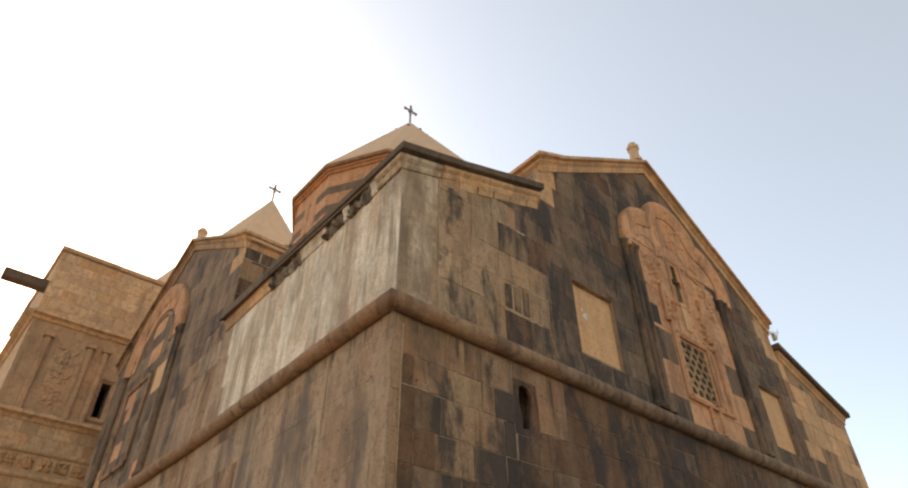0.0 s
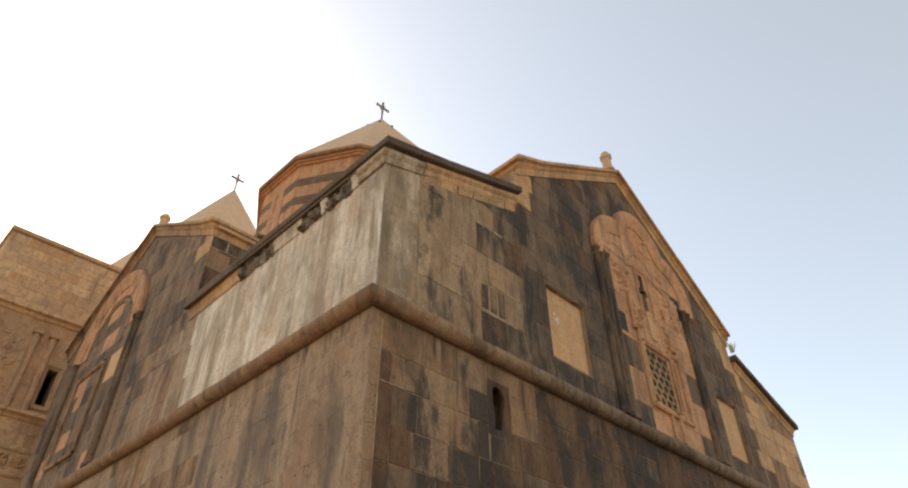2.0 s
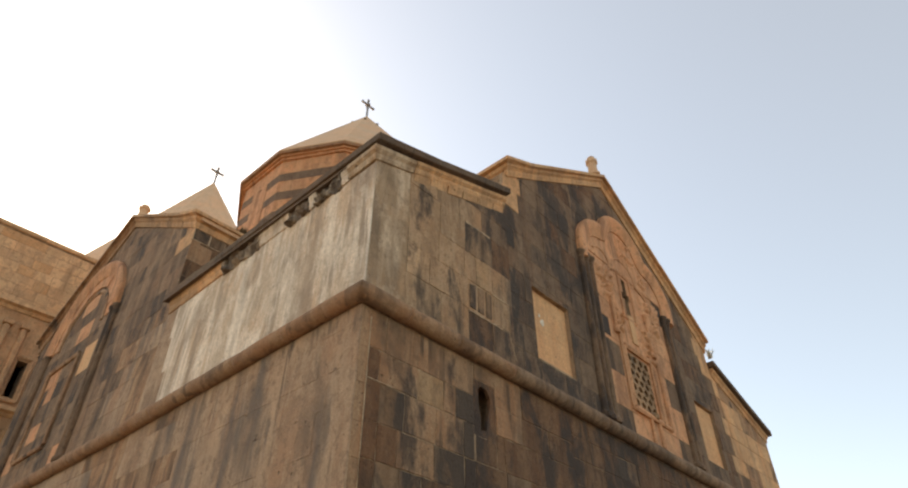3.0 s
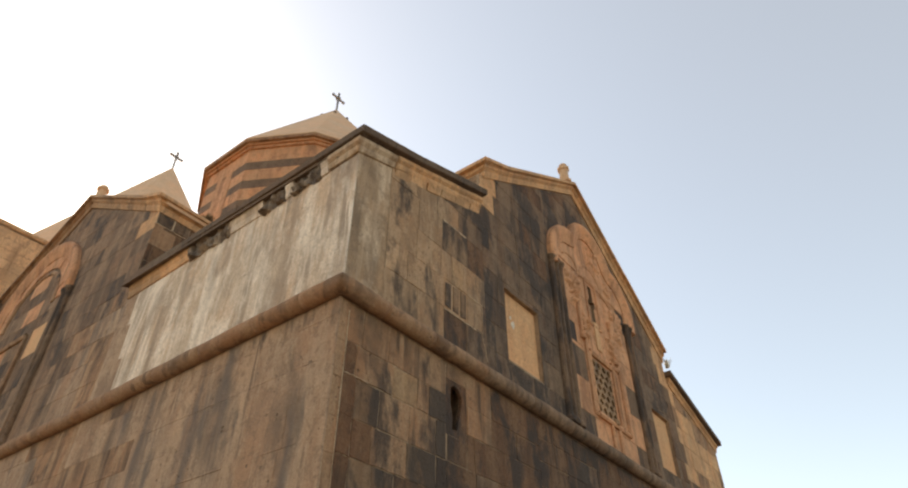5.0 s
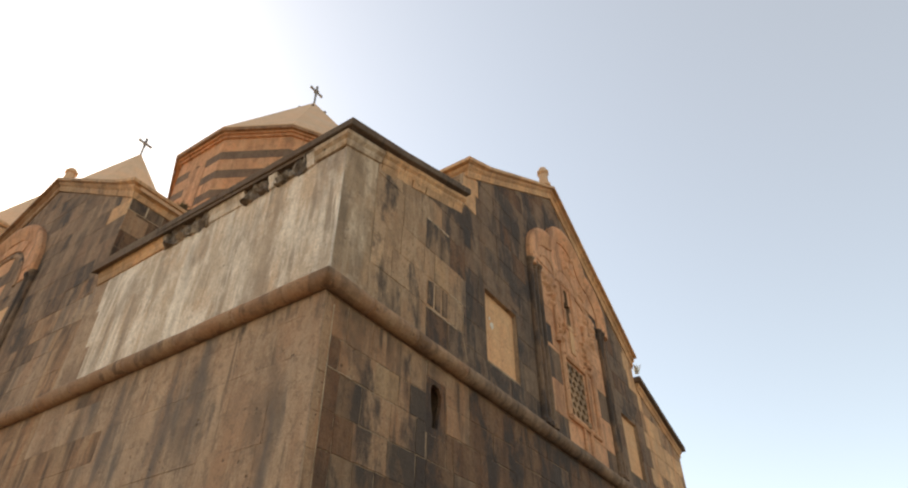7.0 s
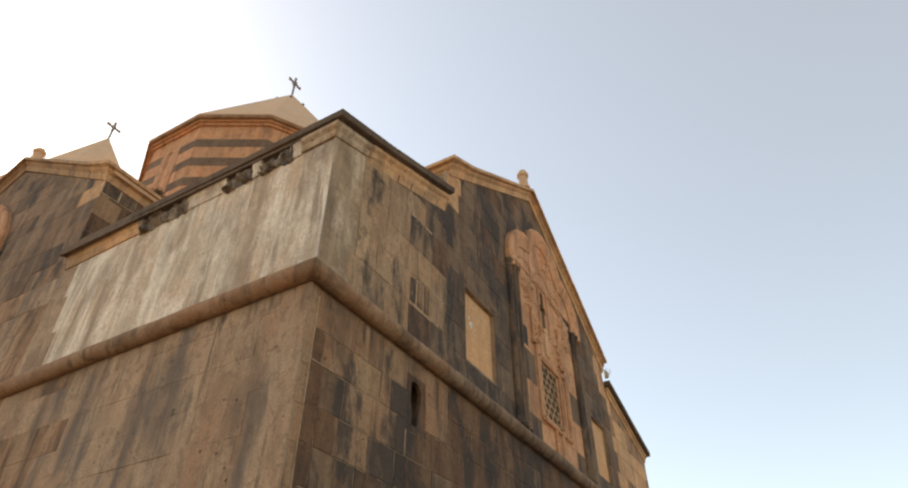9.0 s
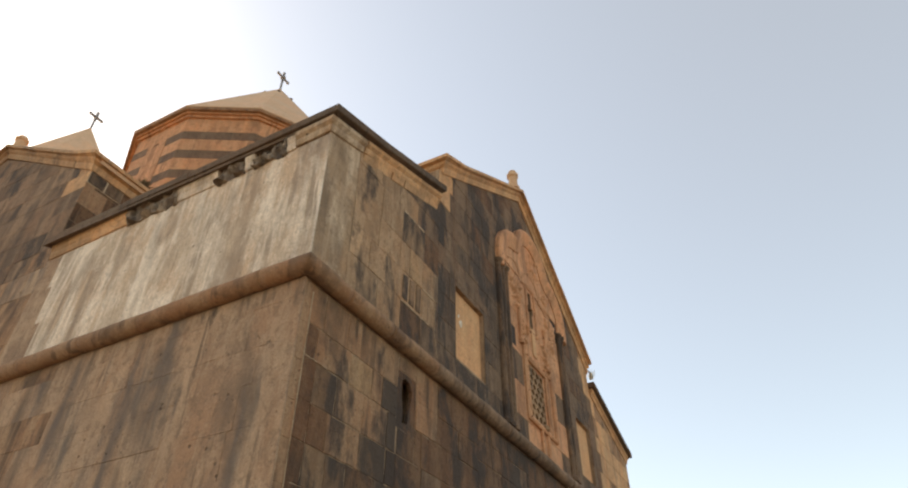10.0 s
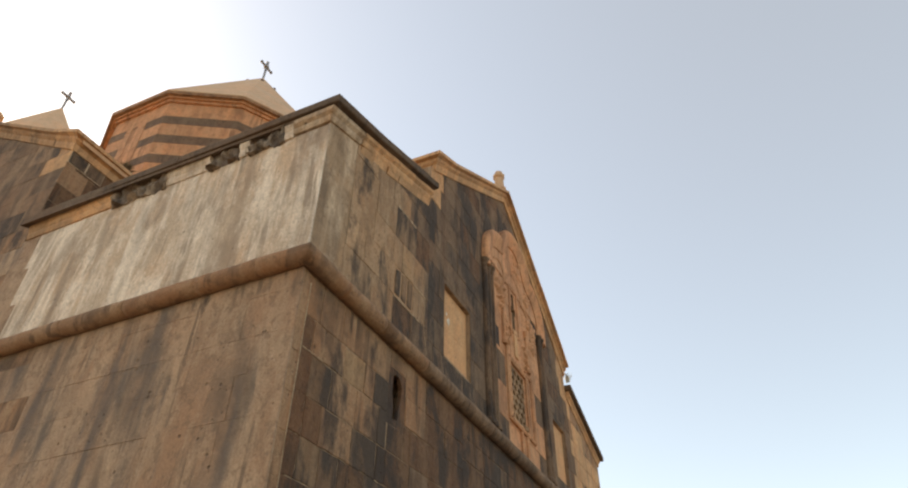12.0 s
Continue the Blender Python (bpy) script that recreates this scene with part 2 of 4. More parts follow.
def minus(rects, hole):
    a0, b0, a1, b1 = hole
    out = []
    for r in rects:
        u0, v0, u1, v1 = r
        if a1 <= u0 or a0 >= u1 or b1 <= v0 or b0 >= v1:
            out.append(r)
            continue
        if u0 < a0:
            out.append((u0, v0, a0, v1))
        if a1 < u1:
            out.append((a1, v0, u1, v1))
        m0, m1 = max(u0, a0), min(u1, a1)
        if v0 < b0:
            out.append((m0, v0, m1, b0))
        if b1 < v1:
            out.append((m0, b1, m1, v1))
    return out


def area(poly):
    return abs(sum(p[0] * q[1] - q[0] * p[1] for p, q in zip(poly, poly[1:] + poly[:1]))) / 2


def backing(name, face, outline, holes, thick, mat, parent, label=""):
    """The wall behind the facing stones, in one piece, with its openings cut through."""
    bm = bmesh.new()
    edges = []
    for loop in [outline] + [h if len(h) > 4 else [(h[0], h[1]), (h[2], h[1]), (h[2], h[3]), (h[0], h[3])] for h in holes]:
        vs = [bm.verts.new((u, v, 0)) for u, v in loop]
        edges += [bm.edges.new((vs[i], vs[(i + 1) % len(vs)])) for i in range(len(vs))]
    bmesh.ops.triangle_fill(bm, use_beauty=True, use_dissolve=False, edges=edges)
    res = bmesh.ops.extrude_face_region(bm, geom=bm.faces[:], use_keep_orig=True)
    top = {v for v in res["geom"] if isinstance(v, bmesh.types.BMVert)}
    for v in bm.verts:
        v.co = face.at(v.co.x, v.co.y, -0.005 if v in top else -thick)
    return part(name, bm, mat, parent, label)


def courses(rng, z0, z1, h0, h1):
    zs = [z0]
    while zs[-1] < z1 - 0.02:
        zs.append(min(z1, zs[-1] + rng.uniform(h0, h1)))
    if len(zs) > 2 and zs[-1] - zs[-2] < h0 * 0.5:
        zs.pop(-2)
    return list(zip(zs[:-1], zs[1:]))


def ashlar(face, region, holes, choose, parent, seed, h=(0.44, 0.58), w=(0.45, 0.98), joint=0.006, proud=0.006, joined=False, name="stone_block", arris=0.005):
    """Courses of single stones clipped to a convex region."""
    rng = random.Random(seed)
    us, zs = [p[0] for p in region], [p[1] for p in region]
    heap = {}
    for z0, z1 in courses(rng, min(zs), max(zs), *h):
        u = min(us) - rng.uniform(0, w[0])
        while u < max(us):
            u1 = u + rng.uniform(*w)
            rects = [(u, z0, u1, z1)]
            for hole in holes:
                rects = minus(rects, hole)
            for r in rects:
                if r[2] - r[0] < 0.05 or r[3] - r[1] < 0.05:
                    continue
                j = joint / 2
                poly = clip([(r[0] + j, r[1] + j), (r[2] - j, r[1] + j), (r[2] - j, r[3] - j), (r[0] + j, r[3] - j)], region)
                if len(poly) < 3 or area(poly) < 0.012:
                    continue
                poly = [(p[0] + rng.uniform(-0.004, 0.004), p[1] + rng.uniform(-0.004, 0.004)) for p in poly]
                uc, vc = sum(p[0] for p in poly) / len(poly), sum(p[1] for p in poly) / len(poly)
                mat = choose(uc, vc, rng)
                vs, fs = prism(face, poly, -0.03, rng.uniform(0, proud), arris, arris * 0.8)
                if joined:
                    V, F = heap.setdefault(mat.name, ([], []))
                    F += [tuple(i + len(V) for i in q) for q in fs]
                    V += vs
                else:
                    mesh_ob(name, vs, fs, mat, parent)
            u = u1
    for key, (V, F) in heap.items():
        tagged(mesh_ob("lower_stonework", V, F, bpy.data.materials[key], parent), kind="stuff")


def laid(face, rows, holes, kinds, parent, seed, joint=0.009, region=None, arris=0.006, ragged=0.011, proud=0.008):
    """Courses set stone by stone: rows of (bottom, top, first edge, [(next edge, kind), ...])."""
    rng = random.Random(seed)
    for v0, v1, u, stones in rows:
        for u1, kind in stones:
            rects = [(u, v0, u1, v1)]
            for hole in holes:
                rects = minus(rects, hole)
            for r in rects:
                if r[2] - r[0] < 0.04 or r[3] - r[1] < 0.04:
                    continue
                j = [joint / 2 * rng.uniform(0.5, 1.4) for q in range(4)]
                poly = [(r[0] + j[0], r[1] + j[1]), (r[2] - j[2], r[1] + j[1]), (r[2] - j[2], r[3] - j[3]), (r[0] + j[0], r[3] - j[3])]
                poly = clip(poly, region) if region else poly
                if len(poly) < 3:
                    continue
                rim = []
                for p, q in zip(poly, poly[1:] + poly[:1]):
                    n = 4 if ragged > 0.005 else 1
                    rim += [(p[0] + (q[0] - p[0]) * i / n + rng.uniform(-ragged, ragged) * 0.7, p[1] + (q[1] - p[1]) * i / n + rng.uniform(-ragged, ragged) * 0.7) for i in range(n)]
                vs, fs = prism(face, rim, -0.03, rng.uniform(0, proud), arris, arris * 0.8)
                mesh_ob("stone_block", vs, fs, kinds[kind], parent)
            u = u1


def sweep(name, path, outs, profile, mat, parent, label="", smooth=False):
    """A moulding: profile rows (out, up) carried along path; outs gives the outward way at each point."""
    k = len(profile)
    vs = [Vector(p) + Vector(o) * a + Vector((0, 0, b)) for p, o in zip(path, outs) for a, b in profile]
    fs = [(i * k + j, i * k + (j + 1) % k, (i + 1) * k + (j + 1) % k, (i + 1) * k + j) for i in range(len(path) - 1) for j in range(k)]
    fs += [tuple(range(k)), tuple(range((len(path) - 1) * k, len(path) * k))]
    return mesh_ob(name, vs, fs, mat, parent, label, smooth)


def run(name, a, b, out, profile, mat, parent, piece=0.0, seed=0, label="", gap=0.006, wobble=0.006):
    """A straight moulding from a to b, in pieces."""
    rng = random.Random(seed)
    a, b, out = Vector(a), Vector(b), Vector(out)
    L = (b - a).length
    cuts = [0.0]
    while piece and cuts[-1] < L - piece * 0.6:
        cuts.append(min(L, cuts[-1] + piece * rng.uniform(0.8, 1.25)))
    if cuts[-1] < L:
        if len(cuts) > 1 and L - cuts[-1] <= 0.3:
            cuts.pop()
        cuts.append(L)
    obs = []
    for s, e in zip(cuts[:-1], cuts[1:]):
        p, q = a + (b - a) * ((s + gap / 2) / L), a + (b - a) * ((e - gap / 2) / L)
        shift = out * rng.uniform(-wobble, wobble) + Vector((0, 0, rng.uniform(-wobble, wobble)))
        steps = max(1, int((e - s) / 0.3))
        pts = [p + (q - p) * (i / steps) + shift + out * rng.uniform(-wobble, wobble) * 0.5 for i in range(steps + 1)]
        obs.append(sweep(name, pts, [out] * len(pts), profile, mat, parent, label))
    return obs


def box(name, x0, y0, z0, x1, y1, z1, mat, parent, label="", bevel=0.0):
    bm = bmesh.new()
    bmesh.ops.create_cube(bm, size=1.0)
    for v in bm.verts:
        v.co = Vector(((x0 + x1) / 2 + v.co.x * (x1 - x0), (y0 + y1) / 2 + v.co.y * (y1 - y0), (z0 + z1) / 2 + v.co.z * (z1 - z0)))
    if bevel:
        bmesh.ops.bevel(bm, geom=bm.edges[:], offset=bevel, segments=2, affect="EDGES")
    return part(name, bm, mat, parent, label)


def slab_poly(name, pts, thick, mat, parent, label=""):
    """A roof plane: outline pts, with thickness downwards."""
    k = len(pts)
    vs = [Vector(p) for p in pts] + [Vector(p) - Vector((0, 0, thick)) for p in pts]
    fs = [tuple(range(k)), tuple(range(k, 2 * k))] + [(i, (i + 1) % k, k + (i + 1) % k, k + i) for i in range(k)]
    return mesh_ob(name, vs, fs, mat, parent, label)


def lathe(name, centre, rows, mat, parent, label="", seg=16):
    vs, fs = [], []
    for r, z in rows:
        for i in range(seg):
            a = 2 * math.pi * i / seg
            vs.append(Vector(centre) + Vector((r * math.cos(a), r * math.sin(a), z)))
    for i in range(len(rows) - 1):
        for j in range(seg):
            fs.append((i * seg + j, i * seg + (j + 1) % seg, (i + 1) * seg + (j + 1) % seg, (i + 1) * seg + j))
    fs += [tuple(range(seg)), tuple(range((len(rows) - 1) * seg, len(rows) * seg))]
    return mesh_ob(name, vs, fs, mat, parent, label)


# ---- ground ----
bm = bmesh.new()
bmesh.ops.create_grid(bm, x_segments=60, y_segments=60, size=2500)
ground = part("ground", bm, M_GROUND, None)
tagged(ground, "pale dusty beaten ground of the courtyard", "ground", kind="structure")

# ---- the church ----
W, AX, AY = 15.6, 7.7, 10.82                     # width; the crossing's axis
Z_T = 6.47                                       # middle of the roll moulding
EAVE_L, APEX, EAVE_R = (3.2, 11.36), (7.62, 14.02), (12.3, 10.9)
TR0, TR1 = 6.45, 15.2                            # transept along the side
TE, TA = 11.56, 13.98                              # its eave and apex
church = tagged(new("church"), "old stone church of dark and tan ashlar with banded drum", "church")

P_HOLE, Q_HOLE = (3.83, 7.09, 5.03, 8.58), (10.6, 7.04, 11.72, 8.54)
SLIT = (2.05, 5.22, 2.55, 6.06)
SLIT_EDGE = [(2.2, 5.32), (2.34, 5.34), (2.36, 5.5), (2.42, 5.7), (2.44, 5.86), (2.36, 5.97), (2.24, 5.99), (2.17, 5.94), (2.165, 5.7), (2.21, 5.5)]
LATTICE = (7.32, 7.36, 8.26, 8.56)
LOOP, LOOP_ARM = (7.75, 9.72, 7.93, 10.74), (7.66, 10.16, 8.02, 10.34)
LOOP_CROSS = [(7.75, 9.72), (7.93, 9.72), (7.93, 10.16), (8.02, 10.16), (8.02, 10.34), (7.93, 10.34), (7.93, 10.74), (7.75, 10.74), (7.75, 10.34), (7.66, 10.34), (7.66, 10.16), (7.75, 10.16)]
F_HOLES = [P_HOLE, Q_HOLE, SLIT, LATTICE, LOOP, LOOP_ARM]

up_l = [(CX, 6.6), (3.15, 6.6), (3.15, 10.06), (CX, 8.93)]
up_m = [(3.15, 6.6), (12.3, 6.6), (12.3, EAVE_R[1] - 0.35), (APEX[0], APEX[1] - 0.4), (3.15, EAVE_L[1] - 0.35)]
up_r = [(12.3, 6.6), (W, 6.6), (W, 8.83), (12.3, 9.84)]

F_OUT = [(CX + 0.035, 0), (W, 0), up_r[2], up_r[3], up_m[2], up_m[3], up_m[4], up_l[2], (CX + 0.035, 8.94)]
wall_front = backing("wall", FRONT, F_OUT, F_HOLES[:4] + [LOOP_CROSS], 0.7, M_MORTAR, church, "gabled front wall of weathered dark ashlar")


def in_arch(u, v):
    return 6.3 < u < 9.75 and v < 10.9 or abs(u - 8.0) < 1.5 and v < 11.3


def pick_front(u, v, rng):
    r = rng.random()
    if v < 6.4:
        return M_DARK if r < 0.2 else M_SOOTY
    if u > 12.3:
        return M_TAN if r < 0.5 else M_MID
    if in_arch(u, v):
        return M_ORANGE
    if u < 4.0 and v - 10.0 > (u - 3.15) * 1.1:
        return M_TAN
    if v > 9.7 and u > 11.6:
        return M_TAN
    if 3.2 < u < 6.4 and v < 9.7:
        return M_CHAR if r < (0.8 if u > 4.9 else 0.4) else M_DARK
    return M_SOOTY if r < 0.2 else M_DARK


low_far = [(CX, 0), (W, 0), (W, 3.0), (CX, 3.0)]
KINDS = {"m": M_MID, "s": M_SOOTY, "d": M_DARK, "b": M_BLOCK, "f": M_FAWN, "o": M_ORANGE, "p": M_BROWN}
ashlar(FRONT, [(CX, 3.0), (0.05, 3.0), (0.05, 6.32), (CX, 6.32)], [], lambda u, v, r: M_MID, wall_front, 10, h=(0.4, 0.5), w=(2.0, 2.4), joint=0.004)
ashlar(FRONT, [(CX, 6.6), (0.62, 6.6), (0.62, 9.17), (CX, 8.93)], [], lambda u, v, r: M_QUOIN, wall_front, 9, h=(0.6, 0.75), w=(2.0, 2.4), joint=0.001, proud=0.002, arris=0.001)
# the low courses beside the corner
laid(FRONT, [
    (5.78, 6.32, 0.05, [(0.33, "m"), (0.82, "m"), (1.67, "m"), (2.05, "m"), (3.2, "m"), (4.6, "s")]),
    (5.35, 5.78, 0.05, [(0.25, "s"), (0.93, "m"), (1.42, "f"), (1.67, "m"), (2.05, "b"), (3.18, "m"), (3.89, "s"), (4.6, "s")]),
    (4.85, 5.35, 0.05, [(0.28, "s"), (0.71, "b"), (1.28, "m"), (1.83, "m"), (2.08, "b"), (2.72, "s"), (3.5, "s"), (4.6, "s")]),
    (4.40, 4.85, 0.05, [(0.28, "s"), (0.6, "s"), (1.25, "m"), (1.84, "b"), (2.07, "s"), (2.74, "s"), (3.3, "d"), (4.6, "s")]),
    (3.95, 4.40, 0.05, [(0.28, "s"), (0.66, "b"), (1.04, "d"), (1.6, "s"), (2.3, "d"), (3.1, "s"), (3.8, "s"), (4.6, "d")]),
    (3.48, 3.95, 0.05, [(0.5, "s"), (1.2, "d"), (1.9, "s"), (2.6, "d"), (3.4, "s"), (4.6, "d")]),
    (3.00, 3.48, 0.05, [(0.8, "d"), (1.5, "s"), (2.2, "s"), (2.9, "d"), (3.7, "s"), (4.6, "s")]),
], F_HOLES, KINDS, wall_front, 71)
ashlar(FRONT, [(4.6, 3.0), (W, 3.0), (W, 6.32), (4.6, 6.32)], F_HOLES, pick_front, wall_front, 11, h=(0.38, 0.46), w=(0.4, 0.85), joint=0.008)
ashlar(FRONT, low_far, [], pick_front, wall_front, 12, joined=True)
# the aisle front above the roll
PATCHED = (1.98, 7.2, 2.62, 7.77)
laid(FRONT, [
    (6.60, 7.22, 0.62, [(1.35, "p"), (2.0, "p"), (2.58, "s"), (3.15, "d")]),
    (7.22, 7.76, 0.62, [(1.1, "p"), (1.98, "p"), (2.62, "p"), (3.05, "p"), (3.15, "d")]),
    (7.76, 8.33, 0.62, [(1.3, "p"), (1.9, "p"), (2.2, "p"), (2.52, "f"), (3.15, "p")]),
    (8.33, 8.98, 0.62, [(1.32, "p"), (1.94, "p"), (2.66, "b"), (3.15, "s")]),
    (8.98, 9.47, 0.62, [(1.25, "p"), (1.8, "p"), (2.4, "p"), (3.15, "d")]),
    (9.47, 10.1, 0.62, [(1.9, "p"), (2.45, "d"), (3.15, "d")]),
], [PATCHED], KINDS, wall_front, 72, 0.003, arris=0.003, region=[(0.62, 6.6), (3.15, 6.6), (3.15, 10.06), (0.62, 9.18)])
# a patched stone: three dark slips bedded in pale lime, with lime smeared along the joints beside it
vs, fs = prism(FRONT, [(1.985, 7.205), (2.615, 7.205), (2.615, 7.765), (1.985, 7.765)], -0.03, 0.0)
mesh_ob("lime_bed", vs, fs, M_BROWN, wall_front, "pale lime bed of three dark slips")
for k, u in enumerate((2.02, 2.22, 2.42)):
    vs, fs = prism(FRONT, [(u, 7.27 - 0.01 * k), (u + 0.15, 7.26), (u + 0.155, 7.73), (u + 0.01, 7.7 + 0.02 * k)], -0.02, 0.012, 0.008, 0.006)
    mesh_ob("slip", vs, fs, M_BLOCK, wall_front)


def lime_smear(path, width, seed):
    """Lime mortar spread unevenly along a joint."""
    rg = random.Random(seed)
    left, right = [], []
    for i, p in enumerate(path):
        q, r = path[max(0, i - 1)], path[min(len(path) - 1, i + 1)]
        t = Vector((r[0] - q[0], r[1] - q[1])).normalized()
        w = width * rg.uniform(0.1, 0.62) / 2
        left.append((p[0] - t.y * w, p[1] + t.x * w))
        right.append((p[0] + t.y * w, p[1] - t.x * w))
    k = len(path)
    vs = [FRONT.at(u, v, n) for n in (-0.02, 0.009) for u, v in left + right]
    fs = []
    for i in range(k - 1):
        fs += [(i, i + 1, k + i + 1, k + i), (2 * k + i, 2 * k + i + 1, 3 * k + i + 1, 3 * k + i), (i, i + 1, 2 * k + i + 1, 2 * k + i), (k + i, k + i + 1, 3 * k + i + 1, 3 * k + i)]
    fs += [(0, k, 3 * k, 2 * k), (k - 1, 2 * k - 1, 4 * k - 1, 3 * k - 1)]
    mesh_ob("lime_smear", vs, fs, M_LIMEMIX, wall_front)


def line(a, b, k=16):
    return [(a[0] + (b[0] - a[0]) * i / k, a[1] + (b[1] - a[1]) * i / k + 0.012 * noise.noise((i * 0.7, a[0], a[1]))) for i in range(k + 1)]


for n, (a, b, wd) in enumerate((((2.62, 7.77), (3.06, 7.76), 0.05), ((3.05, 7.76), (3.04, 7.2), 0.04), ((1.98, 7.2), (3.0, 7.2), 0.05), ((1.96, 8.97), (2.62, 8.98), 0.09), ((0.62, 7.2), (0.63, 8.3), 0.03), ((3.02, 7.2), (3.16, 6.75), 0.035), ((0.05, 3.6), (0.05, 6.2), 0.028), ((0.05, 5.36), (0.5, 5.36), 0.025))):
    lime_smear(line(a, b), wd, 80 + n)
# the gabled middle, with banded stones either side of the lattice window
ARCH_LOW = (6.33, 6.6, 9.65, 8.6)
ashlar(FRONT, up_m, F_HOLES + [ARCH_LOW], pick_front, wall_front, 14, joint=0.007)
laid(FRONT, [
    (6.60, 7.12, 6.33, [(7.08, "d"), (7.85, "o"), (8.2, "o"), (9.1, "o"), (9.65, "d")]),
    (7.12, 7.87, 6.33, [(7.05, "o"), (8.75, "o"), (9.65, "o")]),
    (7.87, 8.60, 6.33, [(7.03, "d"), (8.62, "o"), (9.1, "o"), (9.65, "d")]),
], F_HOLES, KINDS, wall_front, 73, 0.005)
ashlar(FRONT, up_r, F_HOLES, pick_front, wall_front, 15, joint=0.010)

# side wall with the transept gable
NICHE_L = (10.35, 9.0, 11.05, 9.8)
s_gable = [(TR0, 6.6), (TR1, 6.6), (TR1, TE - 0.35), (AY, TA - 0.4), (TR0, TE - 0.35)]
wall_aisle = backing("wall", SIDE_A, [(0.71, 0), (TR0, 0), (TR0, 8.85), (0.71, 8.85)], [], 0.7, M_MORTAR, church, "aisle side wall streaked with pale lime")
wall_side = backing("wall", SIDE, [(TR0, 0), (TR1, 0), s_gable[2], s_gable[3], s_gable[4]], [], 0.7, M_MORTAR, church, "transept wall of dark ashlar ending in a gable")


def pick_side(u, v, rng):
    r = rng.random()
    if v < 6.4:
        return M_ROSE if (u < 5 or r < 0.6) else M_MID
    if u < 6.0 and v < 8.9:
        return M_LIME
    if v > TE - 0.75 and u < TR0 + 0.75:
        return M_TAN
    if u < 8.2 and v < 8.4 + rng.uniform(-0.6, 0.8):
        return M_ROSE if r < 0.6 else M_MID
    if 10.1 < u < 13.7 and v < 11.6:
        return M_ORANGE if r < 0.07 else (M_UMBER if r < 0.55 else M_DARK)
    return M_UMBER if r < 0.65 else M_DARK


ashlar(SIDE_A, [(-0.005, 3.0), (TR0, 3.0), (TR0, 6.32), (-0.005, 6.32)], [], pick_side, wall_aisle, 21, w=(0.8, 1.6), joint=0.002, proud=0.004, arris=0.002)
ashlar(SIDE_A, [(0, 0), (TR0, 0), (TR0, 3.0), (0, 3.0)], [], pick_side, wall_aisle, 22, joined=True)
laid(SIDE_A, [
    (6.60, 7.34, -0.005, [(1.9, "l"), (4.1, "l"), (5.72, "l"), (TR0, "r")]),
    (7.34, 8.1, -0.005, [(2.6, "l"), (4.7, "l"), (5.86, "l"), (TR0, "r")]),
    (8.1, 8.85, -0.005, [(1.5, "l"), (3.5, "l"), (5.98, "l"), (TR0, "r")]),
], [], {"l": M_LIME, "r": M_ROSE}, wall_aisle, 74, 0.001, arris=0.001, ragged=0.002, proud=0.001)
ashlar(SIDE, [(TR0, 3.0), (TR1, 3.0), (TR1, 6.32), (TR0, 6.32)], [], pick_side, wall_side, 26, w=(0.7, 1.4), joint=0.004, proud=0.003)
ashlar(SIDE, [(TR0, 0), (TR1, 0), (TR1, 3.0), (TR0, 3.0)], [], pick_side, wall_side, 27, joined=True)
ashlar(SIDE, s_gable, [NICHE_L], pick_side, wall_side, 24)

# the other walls, which close the building
box("wall", W - 0.7, 0.7, 0, W, 19.2, 8.7, M_MID, church, "plain far side wall")
box("wall", 1.8, 18.6, 0, W - 0.7, 19.2, 8.7, M_MID, church, "plain end wall")

# roll moulding round the corner
def worn_roll(path, outs, seed, mat=M_MOULD):
    """A worn round moulding, lumpy along its length; its top dies into the wall."""
    ring_of = [(-0.02, -0.12)] + [(0.055 + 0.135 * math.sin(radians(a)), -0.02 - 0.135 * math.cos(radians(a))) for a in range(-15, 151, 11)] + [(0.06, 0.135), (0.02, 0.16), (-0.02, 0.19)]
    pts, ways = [], []
    for p, q, o, w in zip(path[:-1], path[1:], outs[:-1], outs[1:]):
        p, q, o, w = Vector(p), Vector(q), Vector(o), Vector(w)
        n = max(2, int((q - p).length / 0.07))
        for i in range(n):
            pts.append(p.lerp(q, i / n))
            ways.append(o.lerp(w, i / n))
    pts.append(Vector(path[-1]))
    ways.append(Vector(outs[-1]))
    k, vs, fs = len(ring_of), [], []
    for p, o in zip(pts, ways):
        for a, b in ring_of:
            f = 0.012 * noise.noise((p.x * 1.8 + seed, p.y * 1.8, b * 5)) + 0.004 * noise.noise((p.x * 8 + seed, p.y * 8, b * 14))
            vs.append(p + o * (a + (f if a > 0 else 0)) + Vector((0, 0, b + 0.5 * f)))
    for i in range(len(pts) - 1):
        fs += [(i * k + j, i * k + (j + 1) % k, (i + 1) * k + (j + 1) % k, (i + 1) * k + j) for j in range(k)]
    fs += [tuple(range(k)), tuple(range((len(pts) - 1) * k, len(pts) * k))]
    return mesh_ob("roll_moulding", vs, fs, mat, church, smooth=True)


